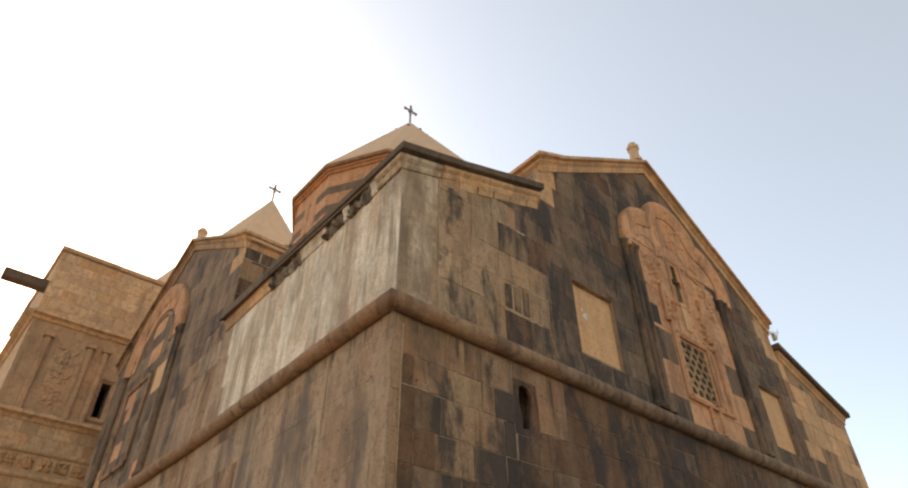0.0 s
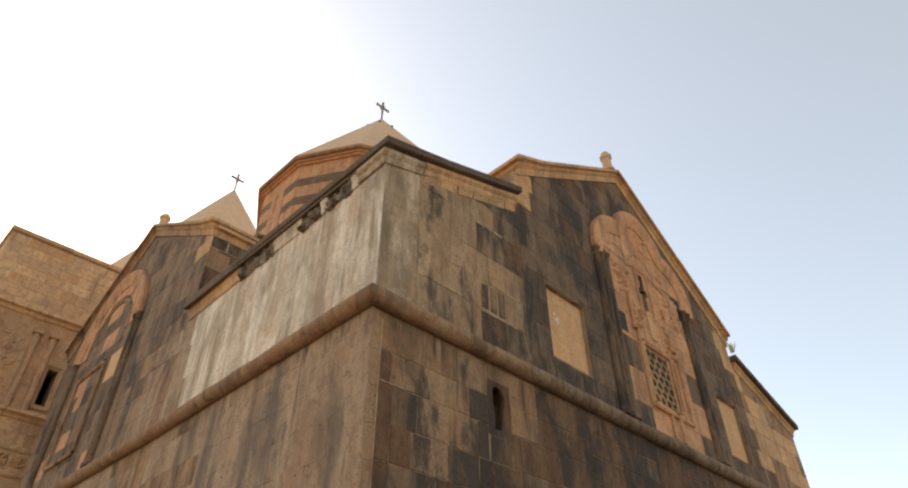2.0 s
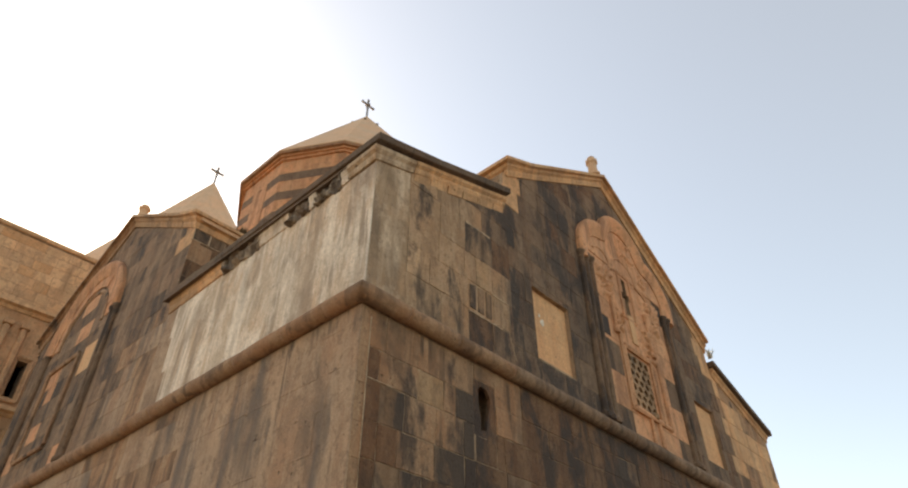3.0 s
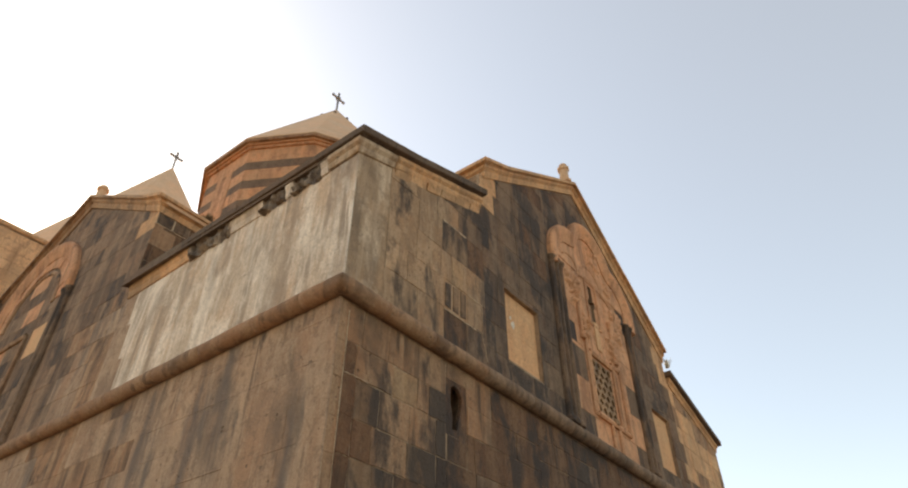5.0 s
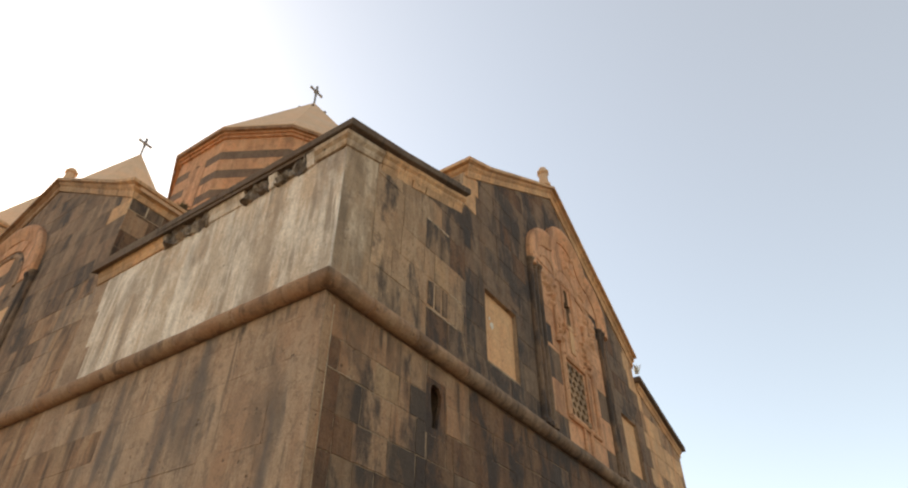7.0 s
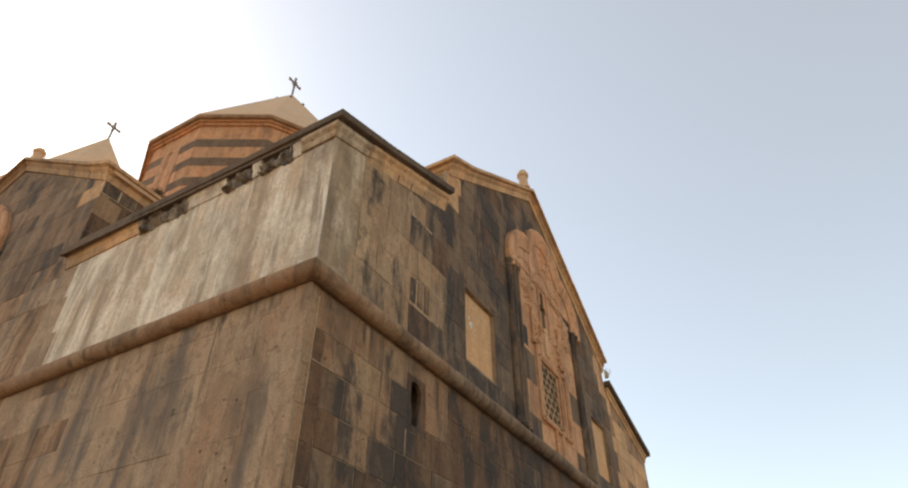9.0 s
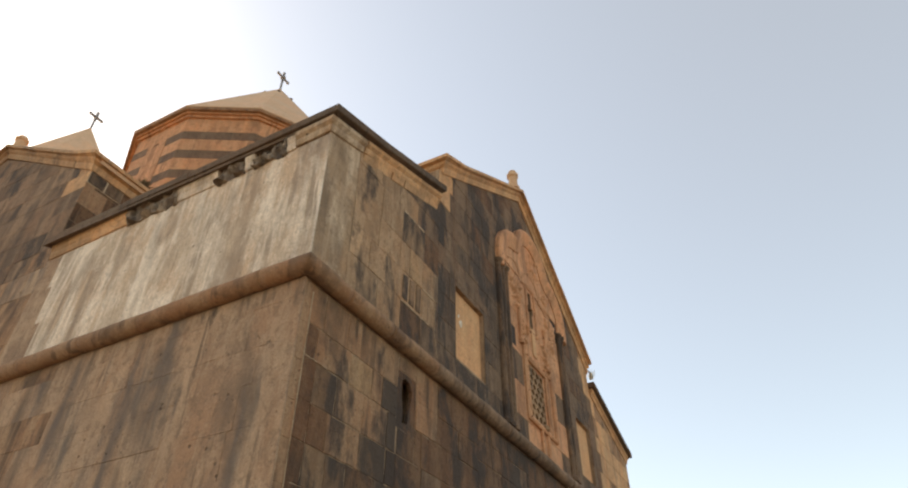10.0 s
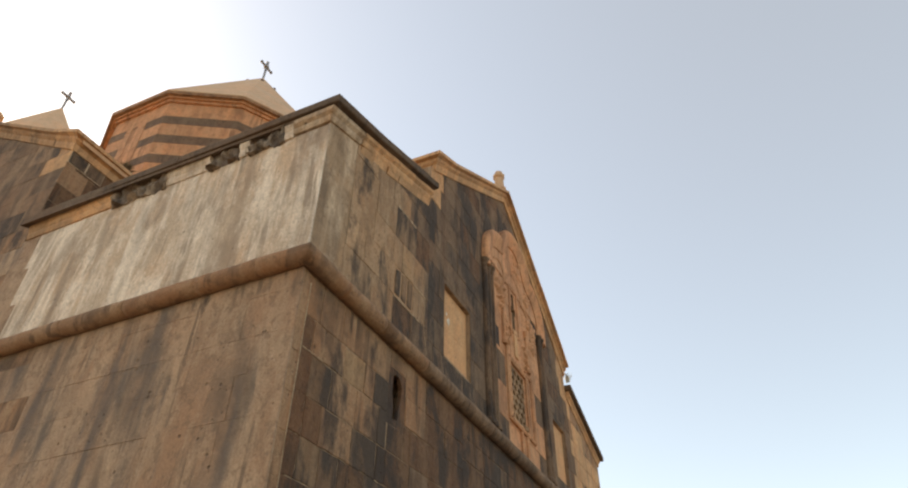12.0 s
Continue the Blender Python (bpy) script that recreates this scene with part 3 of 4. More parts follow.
def roll_run(a, b, out, seed, piece=1.3):
    rng, a, b = random.Random(seed), Vector(a), Vector(b)
    n = round((b - a).length / piece)
    cuts = [0] + [(i + rng.uniform(-0.2, 0.2)) / n for i in range(1, n)] + [1]
    for s0, s1 in zip(cuts[:-1], cuts[1:]):
        worn_roll([a.lerp(b, s0), a.lerp(b, s1 - 0.0004)], [out, out], 3.0, M_UMBER if out[1] and a.lerp(b, s0).x > 2.2 else M_MOULD)


roll_run((0.6, 0, Z_T), (W, 0, Z_T), (0, -1, 0), 31)
roll_run(SIDE_A.at(0.6, Z_T), SIDE_A.at(TR0, Z_T), (-1, 0, 0), 32)
roll_run((0, TR0, Z_T), (0, TR1, Z_T), (-1, 0, 0), 30)
worn_roll([(0.6, 0, Z_T), (CX, 0, Z_T), SIDE_A.at(0.6, Z_T)], [(0, -1, 0), (-1, -1, 0), (-1, 0, 0)], 3.0)

# aisle cornices: the front one climbs with the lean-to roof, the side one is level
mould = [(-0.02, 0), (0.03, 0), (0.05, 0.05), (0.05, 0.10), (0.10, 0.15), (0.10, 0.23), (-0.02, 0.23)]
slab = [(-0.35, 0.225), (0.185, 0.235), (0.195, 0.245), (0.2, 0.36), (0.185, 0.385), (-0.35, 0.385)]
mould_s = [(-0.02, 0), (0.025, 0), (0.04, 0.07), (0.04, 0.13), (0.06, 0.17), (0.075, 0.22), (0.08, 0.296), (-0.02, 0.296)]
slab_s = [(-0.35, 0.29), (0.185, 0.30), (0.195, 0.31), (0.2, 0.425), (0.185, 0.45), (-0.35, 0.45)]
sweep("cornice", [(0.65, 0, 9.165), (CX - 0.008, 0, 8.895), SIDE_A.at(0.6, 8.875)], [(0, -1, 0), (-1, -1, 0), (-1, 0, 0)], mould, M_QUOIN, church, "worn grey corner moulding")
run("cornice", (0.66, 0, 9.168), (3.1, 0, 10.02), (0, -1, 0), mould, M_TAN, church, 0.55, 33, wobble=0.012)
bed = [(-0.02, -0.15), (0.015, -0.15), (0.03, -0.06), (0.045, -0.004), (-0.02, -0.004)]
run("cornice_bed", (0.67, 0, 9.172), (3.08, 0, 10.012), (0, -1, 0), bed, M_TAN, church, 0.46, 39, gap=0.03, wobble=0.014)
sweep("cornice_slab", [(1.2, 0, 9.364), (-0.06, 0, 8.914), (-0.048, 1.2, 8.912)], [(0, -1, 0), (-1, -1, 0), (-1, 0, 0)], slab, M_SLAB, church)
run("cornice_slab", (1.205, 0, 9.366), (3.12, 0, 10.05), (0, -1, 0), slab, M_SLAB, church, 1.6, 34, wobble=0.004)
run("cornice", (12.35, 0, 9.80), (15.62, 0, 8.80), (0, -1, 0), mould, M_TAN, church, 0.55, 35)
run("cornice_slab", (12.3, 0, 9.82), (15.75, 0, 8.78), (0, -1, 0), slab, M_SLAB, church, 1.6, 36, wobble=0.004)
for y0, y1, mat in ((0.61, 0.78, M_LIME), (1.42, 1.62, M_LIME), (2.2, 3.1, M_LIME), (4.3, 6.35, M_TAN)):
    run("cornice", SIDE_A.at(y0, 8.84), SIDE_A.at(y1, 8.84), (-1, 0, 0), mould_s, mat, church, 0.6, 37)
run("cornice_slab", (-0.048, 1.206, 8.847), (0, 6.1, 8.84), (-1, 0, 0), slab_s, M_SLAB, church, 1.5, 38, wobble=0.004)
for y0, y1 in ((0.78, 1.42), (1.62, 2.2), (3.1, 4.3)):
    vs, fs, n = [], [], 40
    for i in range(n + 1):
        y = y0 + (y1 - y0) * i / n
        low = 8.80 + 0.07 * noise.noise((y * 3.1, 0, 0)) + 0.05 * noise.noise((y * 11, 4, 0))
        for j in range(6):
            zz = low + (9.13 - low) * j / 5
            dent = 0.05 + 0.12 * noise.noise((y * 4.5, zz * 6, 2)) + 0.08 * noise.noise((y * 12, zz * 12, 7))
            vs.append(SIDE_A.at(y, zz, max(0.004, dent)))
        vs += [SIDE_A.at(y, 9.13, -0.05), SIDE_A.at(y, low, -0.05)]
    for i in range(n):
        for j in range(8):
            fs.append((i * 8 + j, i * 8 + (j + 1) % 8, (i + 1) * 8 + (j + 1) % 8, (i + 1) * 8 + j))
    fs += [tuple(range(8)), tuple(range(n * 8, n * 8 + 8))]
    mesh_ob("broken_cornice", vs, fs, M_RUBBLE, church, "dark broken cornice core")

# roofs
slab_poly("roof", [(-0.2, 0.0, 9.22), (3.3, 0.0, 10.43), (3.3, TR0, 10.43), (-0.2, TR0, 9.22)], 0.14, M_SLAB, church, "lean-to aisle roof of dark slabs")
slab_poly("roof", [(15.8, 0.0, 9.12), (12.2, 0.0, 10.2), (12.2, 18.6, 10.2), (15.8, 18.6, 9.12)], 0.14, M_SLAB, church)
slab_poly("roof", [(1.7, TR1, 9.0), (3.4, TR1, 9.6), (3.4, 19.2, 9.6), (1.7, 19.2, 9.0)], 0.14, M_SLAB, church)
box("wall", 1.8, TR1, 0, 2.5, 18.6, 8.86, M_MID, church)
for (x0, z0) in (EAVE_L, EAVE_R):
    slab_poly("roof", [(x0, 0.0, z0), (APEX[0], 0.0, APEX[1]), (APEX[0], 19.2, APEX[1]), (x0, 19.2, z0)], 0.2, M_ROOF, church, "nave roof of tan stone slabs")
for y0, z0, thick in ((TR0 - 0.15, TE, 0.2), (TR1 + 0.15, TE, 0.2)):
    slab_poly("roof", [(0.02, y0, z0), (0.02, AY, TA), (W, AY, TA), (W, y0, z0)], thick, M_ROOF, church, "transept roof of tan stone slabs")
# nave and transept side walls above the aisles
box("wall", 3.3, 0.7, 9.6, 3.9, 19.0, 10.95, M_TAN, church)
box("wall", 11.6, 0.7, 9.3, 12.2, 19.0, 10.6, M_TAN, church)
TSIDE = Face((0, TR0, 0), (1, 0, 0), (0, -1, 0))
ts = [(0.0, 9.0), (3.3, 9.0), (3.3, TE - 0.3), (0.0, TE - 0.3)]
transept_side = backing("wall", TSIDE, ts, [], 0.5, M_MORTAR, church, "short transept wall above the aisle roof")
ashlar(TSIDE, ts, [], lambda u, v, r: M_SOOTY if r.random() < 0.25 else M_MID, transept_side, 41, h=(0.42, 0.5), w=(0.4, 0.7), joint=0.006)
for u0, u1 in ((0.02, 0.38), (0.42, 0.78)):
    vs, fs = prism(TSIDE, [(u0 - 0.02, 10.87), (u1 + 0.02, 10.87), (u1 + 0.02, 11.2), (u0 - 0.02, 11.2)], -0.02, 0.009)
    mesh_ob("lime_bed", vs, fs, M_LIMEMIX, transept_side)
    vs, fs = prism(TSIDE, [(u0, 10.89), (u1, 10.89), (u1, 11.18), (u0, 11.18)], -0.01, 0.018, 0.006, 0.005)
    mesh_ob("stone_block", vs, fs, M_DARK, transept_side)
box("wall", 0.72, TR1 - 0.6, 0, 3.3, TR1 - 0.02, TE - 0.25, M_MID, church)
box("wall", W - 0.6, TR0, 8.7, W, TR1, TE - 0.2, M_MID, church)

# gable rakes
rake = [(-0.02, -0.36), (0.03, -0.36), (0.05, -0.27), (0.05, -0.21), (0.11, -0.16), (0.11, -0.09), (0.2, -0.085), (0.2, 0.0), (0.0, 0.03), (-0.3, 0.03)]


def gable_cornice(pts, out, seed, mat=M_TAN):
    for a, b in zip(pts[:-1], pts[1:]):
        run("gable_cornice", a, b, out, rake, mat, church, 0.95, seed, wobble=0.003, gap=0.004)
        seed += 1


def mitre(corner, up_to, along, out_a, out_b):
    """The corner stone where a rake turns into a level eave."""
    c, a, b = Vector(corner), Vector(up_to), Vector(along)
    p, q = c + (a - c).normalized() * 0.8, c + (b - c).normalized() * 0.8
    sweep("gable_cornice", [p, c, q], [out_a, Vector(out_a) + Vector(out_b), out_b], rake, M_TAN, church)
    return p, q


N_CORNER, T_CORNER = (EAVE_L[0] + 0.1, 0, EAVE_L[1] - 0.02), (0, TR0, TE - 0.02)
n_rake, n_eave = mitre(N_CORNER, (APEX[0], 0, APEX[1]), (N_CORNER[0], 5, N_CORNER[2]), (0, -1, 0), (-1, 0, 0))
t_rake, t_eave = mitre(T_CORNER, (0, AY, TA), (3, TR0, T_CORNER[2]), (-1, 0, 0), (0, -1, 0))
gable_cornice([n_rake, (APEX[0], 0, APEX[1])], (0, -1, 0), 51)
gable_cornice([(APEX[0], 0, APEX[1]), (EAVE_R[0] + 0.05, 0, EAVE_R[1] - 0.03)], (0, -1, 0), 52)
gable_cornice([t_rake, (0, AY, TA)], (-1, 0, 0), 53, M_FAWN)
gable_cornice([(0, AY, TA), (0, TR1 + 0.15, TE - 0.06)], (-1, 0, 0), 54, M_MID)
# level eaves of nave and transept beside the aisle
run("eaves_cornice", n_eave, (N_CORNER[0], TR0, N_CORNER[2]), (-1, 0, 0), rake, M_TAN, church, 0.9, 55, wobble=0.003)
run("eaves_cornice", t_eave, (3.2, TR0, T_CORNER[2]), (0, -1, 0), rake, M_TAN, church, 0.9, 56, wobble=0.003)

# added dark plates that stand for the shade inside the cross loophole and lattice
for u0, v0, u1, v1, n in ((7.6, 9.6, 8.1, 10.85, -0.3), (7.2, 7.25, 8.4, 8.7, -0.14)):
    vs, fs = prism(FRONT, [(u0, v0), (u1, v0), (u1, v1), (u0, v1)], n - 0.05, n)
    mesh_ob("opening_back", vs, fs, M_BLACK if v0 > 9 else M_DARK, church)
# worn loophole low on the front
u0, v0, u1, v1 = SLIT
backing("loophole_surround", FRONT, [(u0, v0), (u1, v0), (u1, v1), (u0, v1)], [SLIT_EDGE], 0.06, M_SOOTY, church, "stone around a worn keyhole-shaped loophole")
# added black plate, coloured as the dark depth of this loophole
vs, fs = prism(FRONT, [(u0, v0), (u1, v0), (u1, v1), (u0, v1)], -0.45, -0.35)
mesh_ob("opening_back", vs, fs, M_BLACK, church)

# smooth infill panels
for u0, v0, u1, v1 in (P_HOLE, Q_HOLE):
    um = u0 + (u1 - u0) * 0.55
    vm = v0 + (v1 - v0) * 0.45
    pan = backing("panel", Face((0, 0.09, 0), (1, 0, 0), (0, -1, 0)), [(u0, v0), (u1, v0), (u1, v1), (u0, v1)], [], 0.25, M_PANEL, church, "blind window walled up with smooth tan slabs")
    for r in ((u0, v0, um, vm), (um, v0, u1, vm), (u0, vm, um - 0.1, v1), (um - 0.1, vm, u1, v1)):
        vs, fs = prism(FRONT, [(r[0] + 0.001, r[1] + 0.001), (r[2] - 0.001, r[1] + 0.001), (r[2] - 0.001, r[3] - 0.001), (r[0] + 0.001, r[3] - 0.001)], -0.094, -0.087, 0.002, 0.002)
        mesh_ob("panel_slab", vs, fs, M_PANEL, pan)
    if u0 < 5:
        rg = random.Random(5)
        for cu, cv, rr in ((u0 + 0.36, v0 + 0.86, 0.055), (u0 + 0.28, v0 + 1.0, 0.028)):
            vs, fs = prism(FRONT, [(cu + rr * rg.uniform(0.7, 1.3) * math.cos(i * 0.7), cv + rr * 1.4 * rg.uniform(0.7, 1.3) * math.sin(i * 0.7)) for i in range(9)], -0.09, -0.079, 0.006, 0.004)
            mesh_ob("plaster_dab", vs, fs, M_PLASTER, pan, "chipped whitish plaster dab")


# carved lobed arches with paired colonnettes
def arc(cu, cv, r, a0, a1, k=12):
    return [(cu + r * math.cos(radians(a0 + (a1 - a0) * i / k)), cv + r * math.sin(radians(a0 + (a1 - a0) * i / k))) for i in range(k + 1)]


def relief(name, face, path, profile, mat, parent, label=""):
    """A moulding that follows a path on a wall; profile rows (sideways, out). Sideways is to the left of the path."""
    k, vs, fs = len(profile), [], []
    for i, p in enumerate(path):
        a, b = path[max(0, i - 1)], path[min(len(path) - 1, i + 1)]
        t = Vector((b[0] - a[0], b[1] - a[1])).normalized()
        for s, n in profile:
            vs.append(face.at(p[0] - t.y * s, p[1] + t.x * s, n))
    for i in range(len(path) - 1):
        for j in range(k):
            fs.append((i * k + j, i * k + (j + 1) % k, (i + 1) * k + (j + 1) % k, (i + 1) * k + j))
    fs += [tuple(range(k)), tuple(range((len(path) - 1) * k, len(path) * k))]
    return mesh_ob(name, vs, fs, mat, parent, label)


def colonnette(face, u, v0, v1, r, mat, parent):
    rows = [(r * 1.5, v0), (r * 1.5, v0 + 0.08), (r * 1.15, v0 + 0.12), (r, v0 + 0.16), (r, v1 - 0.2), (r * 1.2, v1 - 0.17), (r * 1.1, v1 - 0.14), (r * 1.7, v1 - 0.04), (r * 1.7, v1)]
    return lathe("colonnette", face.at(u, 0, r * 0.35), rows, mat, parent, seg=12)


def carving(face, u, v, w, h, seed, mat, parent, deep=0.08, k=34):
    """Worn leafy carving in low relief, one connected skin."""
    rg = random.Random(seed)
    leaves = [(rg.uniform(-0.36, 0.36) * w, rg.uniform(-0.38, 0.38) * h, rg.uniform(0, 3.14), rg.uniform(0.07, 0.16), rg.uniform(0.025, 0.045)) for i in range(18)]

    def lift(a, b):
        top = 0.0
        for cu, cv, an, s0, s1 in leaves:
            x = (a - cu) * math.cos(an) + (b - cv) * math.sin(an)
            y = -(a - cu) * math.sin(an) + (b - cv) * math.cos(an) - 1.6 * x * x
            top = max(top, 1 - (x / s0) ** 2 - (y / s1) ** 2)
        return deep * math.sqrt(top) + 0.016

    vs = [face.at(u + w * (i / k - 0.5), v + h * (j / k - 0.5), lift(w * (i / k - 0.5), h * (j / k - 0.5)) if 0 < i < k and 0 < j < k else -0.004) for j in range(k + 1) for i in range(k + 1)]
    fs = [(j * (k + 1) + i, j * (k + 1) + i + 1, (j + 1) * (k + 1) + i + 1, (j + 1) * (k + 1) + i) for j in range(k) for i in range(k)]
    return mesh_ob("carved_relief", vs, fs, mat, parent, "worn leafy carving", True)


arch = tagged(new("arch_surround"), "carved orange stone trefoil arch")
arch.parent = church


def lobes(cu, cv, circles, a0, a1, k=64):
    """The outline of some joined circles, seen from a point inside."""
    path = []
    for i in range(k + 1):
        a = radians(a0 + (a1 - a0) * i / k)
        du, dv, far = math.cos(a), math.sin(a), 0.0
        for x, y, r in circles:
            b = du * (x - cu) + dv * (y - cv)
            q = r * r - (x - cu) ** 2 - (y - cv) ** 2 + b * b
            if q > 0:
                far = max(far, b + math.sqrt(q))
        path.append((cu + du * far, cv + dv * far))
    return path


trefoil = lobes(8.0, 10.6, ((6.98, 10.72, 1.1), (8.02, 11.5, 1.08), (9.02, 10.72, 1.1)), -6, 186)
hood = [(-0.36, 0), (-0.35, 0.05), (-0.24, 0.085), (-0.12, 0.13), (-0.03, 0.155), (0.04, 0.145), (0.08, 0.1), (0.08, 0)]
relief("trefoil_moulding", FRONT, trefoil[::-1], hood, M_ORANGE, arch)
tymp = [p for p in trefoil if p[1] > 10.77]
vs, fs = prism(FRONT, tymp, -0.01, 0.022)
mesh_ob("tympanum", vs, fs, M_ORANGE, arch)
inner = lobes(7.9, 10.0, ((7.35, 10.2, 0.62), (7.9, 10.75, 0.6), (8.5, 10.2, 0.62)), 0, 180, 40)
relief("inner_moulding", FRONT, inner[::-1], [(-0.07, 0), (-0.07, 0.03), (-0.02, 0.045), (0.03, 0.02), (0.03, 0)], M_ORANGE, arch)
for u in (5.86, 6.05, 6.24):
    colonnette(FRONT, u, 6.62, 10.5, 0.075, M_DARK, arch)
for u in (9.72, 9.92):
    colonnette(FRONT, u, 6.62, 10.5, 0.075, M_DARK, arch)
RAISED = Face((0, -0.02, 0), (1, 0, 0), (0, -1, 0))
for u, v, w, h, s in ((8.2, 11.75, 0.8, 0.7, 31), (8.9, 11.1, 0.8, 0.6, 33)):
    carving(RAISED, u, v, w, h, s, M_ORANGE, arch, 0.05)
for cu, cv in ((6.95, 10.75),):
    scroll = [(cu + (0.5 - 0.035 * i) * math.cos(2.6 - i * 0.36), cv + (0.5 - 0.035 * i) * math.sin(2.6 - i * 0.36)) for i in range(11)]
    relief("scroll", RAISED, scroll, [(-0.03, -0.01), (-0.03, 0.014), (0, 0.026), (0.03, 0.014), (0.03, -0.01)], M_ORANGE, arch)
for u, v, w, h, s in ((6.85, 10.2, 0.9, 1.0, 1), (9.05, 10.1, 0.9, 1.1, 2), (7.2, 9.3, 0.5, 0.7, 4), (8.55, 9.3, 0.5, 0.9, 5)):
    carving(FRONT, u, v, w, h, s, M_ORANGE, arch)


def frame_of(face, hole, gap, profile, mat, parent, name="frame"):
    u0, v0, u1, v1 = hole[0] - gap, hole[1] - gap, hole[2] + gap, hole[3] + gap
    d = profile
    for a, b in (((u0, v0), (u1, v0)), ((u1, v0), (u1, v1)), ((u1, v1), (u0, v1)), ((u0, v1), (u0, v0))):
        relief(name, face, [a, b], d, mat, parent)


lattice = tagged(new("lattice_window"), "pierced stone lattice window in a moulded frame")
lattice.parent = church
fr = [(-0.09, 0), (-0.09, 0.06), (-0.04, 0.085), (0.03, 0.05), (0.03, 0)]
frame_of(FRONT, LATTICE, 0.10, fr, M_ORANGE, lattice)
step = [(-0.06, 0), (-0.06, 0.045), (-0.02, 0.07), (0.03, 0.045), (0.05, 0)]
for path in ([(7.12, 9.7), (7.12, 7.24)], [(7.07, 7.24), (7.85, 7.24)], [(7.85, 7.28), (7.85, 6.66)], [(8.18, 6.66), (8.18, 7.28)], [(8.14, 7.24), (8.82, 7.24)], [(8.77, 7.2), (8.77, 8.78)], [(8.82, 8.78), (8.3, 8.78)]):
    relief("frame", FRONT, path, step, M_ORANGE, lattice)
lathe("boss", FRONT.at(8.02, 7.2, 0.03), [(0.03, 0), (0.1, 0.04), (0.1, 0.12), (0.04, 0.17)], M_FAWN, lattice, seg=10)
u0, v0, u1, v1 = LATTICE
bm = bmesh.new()
turn = 0
for row in range(7):
    for colm in range(4 - row % 2):
        cu, cv = u0 + 0.10 + (colm + 0.5 * (row % 2)) * 0.247, v0 + 0.08 + row * 0.174
        rim = [(math.cos(i * 0.5236), math.sin(i * 0.5236)) for i in range(12)]
        top = -0.002 - (turn % 7) * 0.0012
        turn += 1
        vv = [bm.verts.new(FRONT.at(min(u1, max(u0, cu + r * x)), min(v1, max(v0, cv + r * y)), n)) for r, n in ((0.152, -0.05), (0.152, top), (0.085, top), (0.085, -0.05)) for x, y in rim]
        for k in range(4):
            for i in range(12):
                bm.faces.new((vv[k * 12 + i], vv[k * 12 + (i + 1) % 12], vv[((k + 1) % 4) * 12 + (i + 1) % 12], vv[((k + 1) % 4) * 12 + i]))
part("lattice", bm, M_FAWN, lattice)
# strip under the loophole and cross arms of the loophole
box("sill_strip", 7.72, -0.03, 8.95, 7.97, 0.02, 9.7, M_PANEL, church, bevel=0.008)
for u in (6.98, 8.62):
    colonnette(FRONT, u, 8.9, 10.05, 0.055, M_ORANGE, arch)
frame_of(FRONT, (7.6, 9.62, 8.09, 10.84), 0.03, [(-0.04, 0), (-0.04, 0.025), (-0.01, 0.04), (0.03, 0.02), (0.03, 0)], M_ORANGE, church, "loophole_frame")

# side arch
arch2 = tagged(new("arch_surround"), "round orange stone arch on the transept")
arch2.parent = church
round_arch = arc(11.9, 10.5, 2.08, 0, 180, 28)
relief("arch_moulding", SIDE, round_arch[::-1], hood, M_ORANGE, arch2)
relief("arch_moulding", SIDE, arc(11.95, 10.45, 1.34, 0, 180, 20)[::-1], [(-0.08, 0), (-0.08, 0.03), (-0.03, 0.05), (0.04, 0.03), (0.04, 0)], M_MID, arch2)
for u in (9.72, 9.92, 13.9, 14.08):
    colonnette(SIDE, u, 6.62, 10.5, 0.075, M_DARK, arch2)
frame_of(SIDE, (11.4, 7.45, 13.0, 9.6), 0.1, fr, M_MID, arch2)
vs, fs = prism(SIDE, [(NICHE_L[0], NICHE_L[1]), (NICHE_L[2], NICHE_L[1]), (NICHE_L[2], NICHE_L[3]), (NICHE_L[0], NICHE_L[3])], -0.05, -0.004, 0.003, 0.003)
mesh_ob("panel", vs, fs, M_PANEL, church)
for i in range(13):
    a0, a1 = radians(180 * i / 13 + 0.25), radians(180 * (i + 1) / 13 - 0.25)
    stone_of = [(11.95 + r * math.cos(a), 10.5 + r * math.sin(a)) for r, a in ((1.42, a0), (1.9, a0), (1.9, (a0 + a1) / 2), (1.9, a1), (1.42, a1), (1.42, (a0 + a1) / 2))]
    vs, fs = prism(SIDE, stone_of, -0.01, 0.028 + 0.006 * (i % 3), 0.006, 0.005)
    mesh_ob("voussoir", vs, fs, M_ORANGE, arch2)


# finials
def finial(x, y, z, k=1.0):
    rows = [(0.19, 0), (0.19, 0.08), (0.14, 0.13), (0.125, 0.46), (0.17, 0.5), (0.17, 0.58), (0.12, 0.62), (0.11, 0.7), (0.04, 0.73)]
    lathe("finial", (x, y, z), [(r, h * k) for r, h in rows], M_ROOF, church, "small turned stone finial", 8)


finial(7.52, 0.05, APEX[1] + 0.02)
finial(0.05, AY, TA - 0.03, 0.72)

# banded drum and its cone
N12 = 12


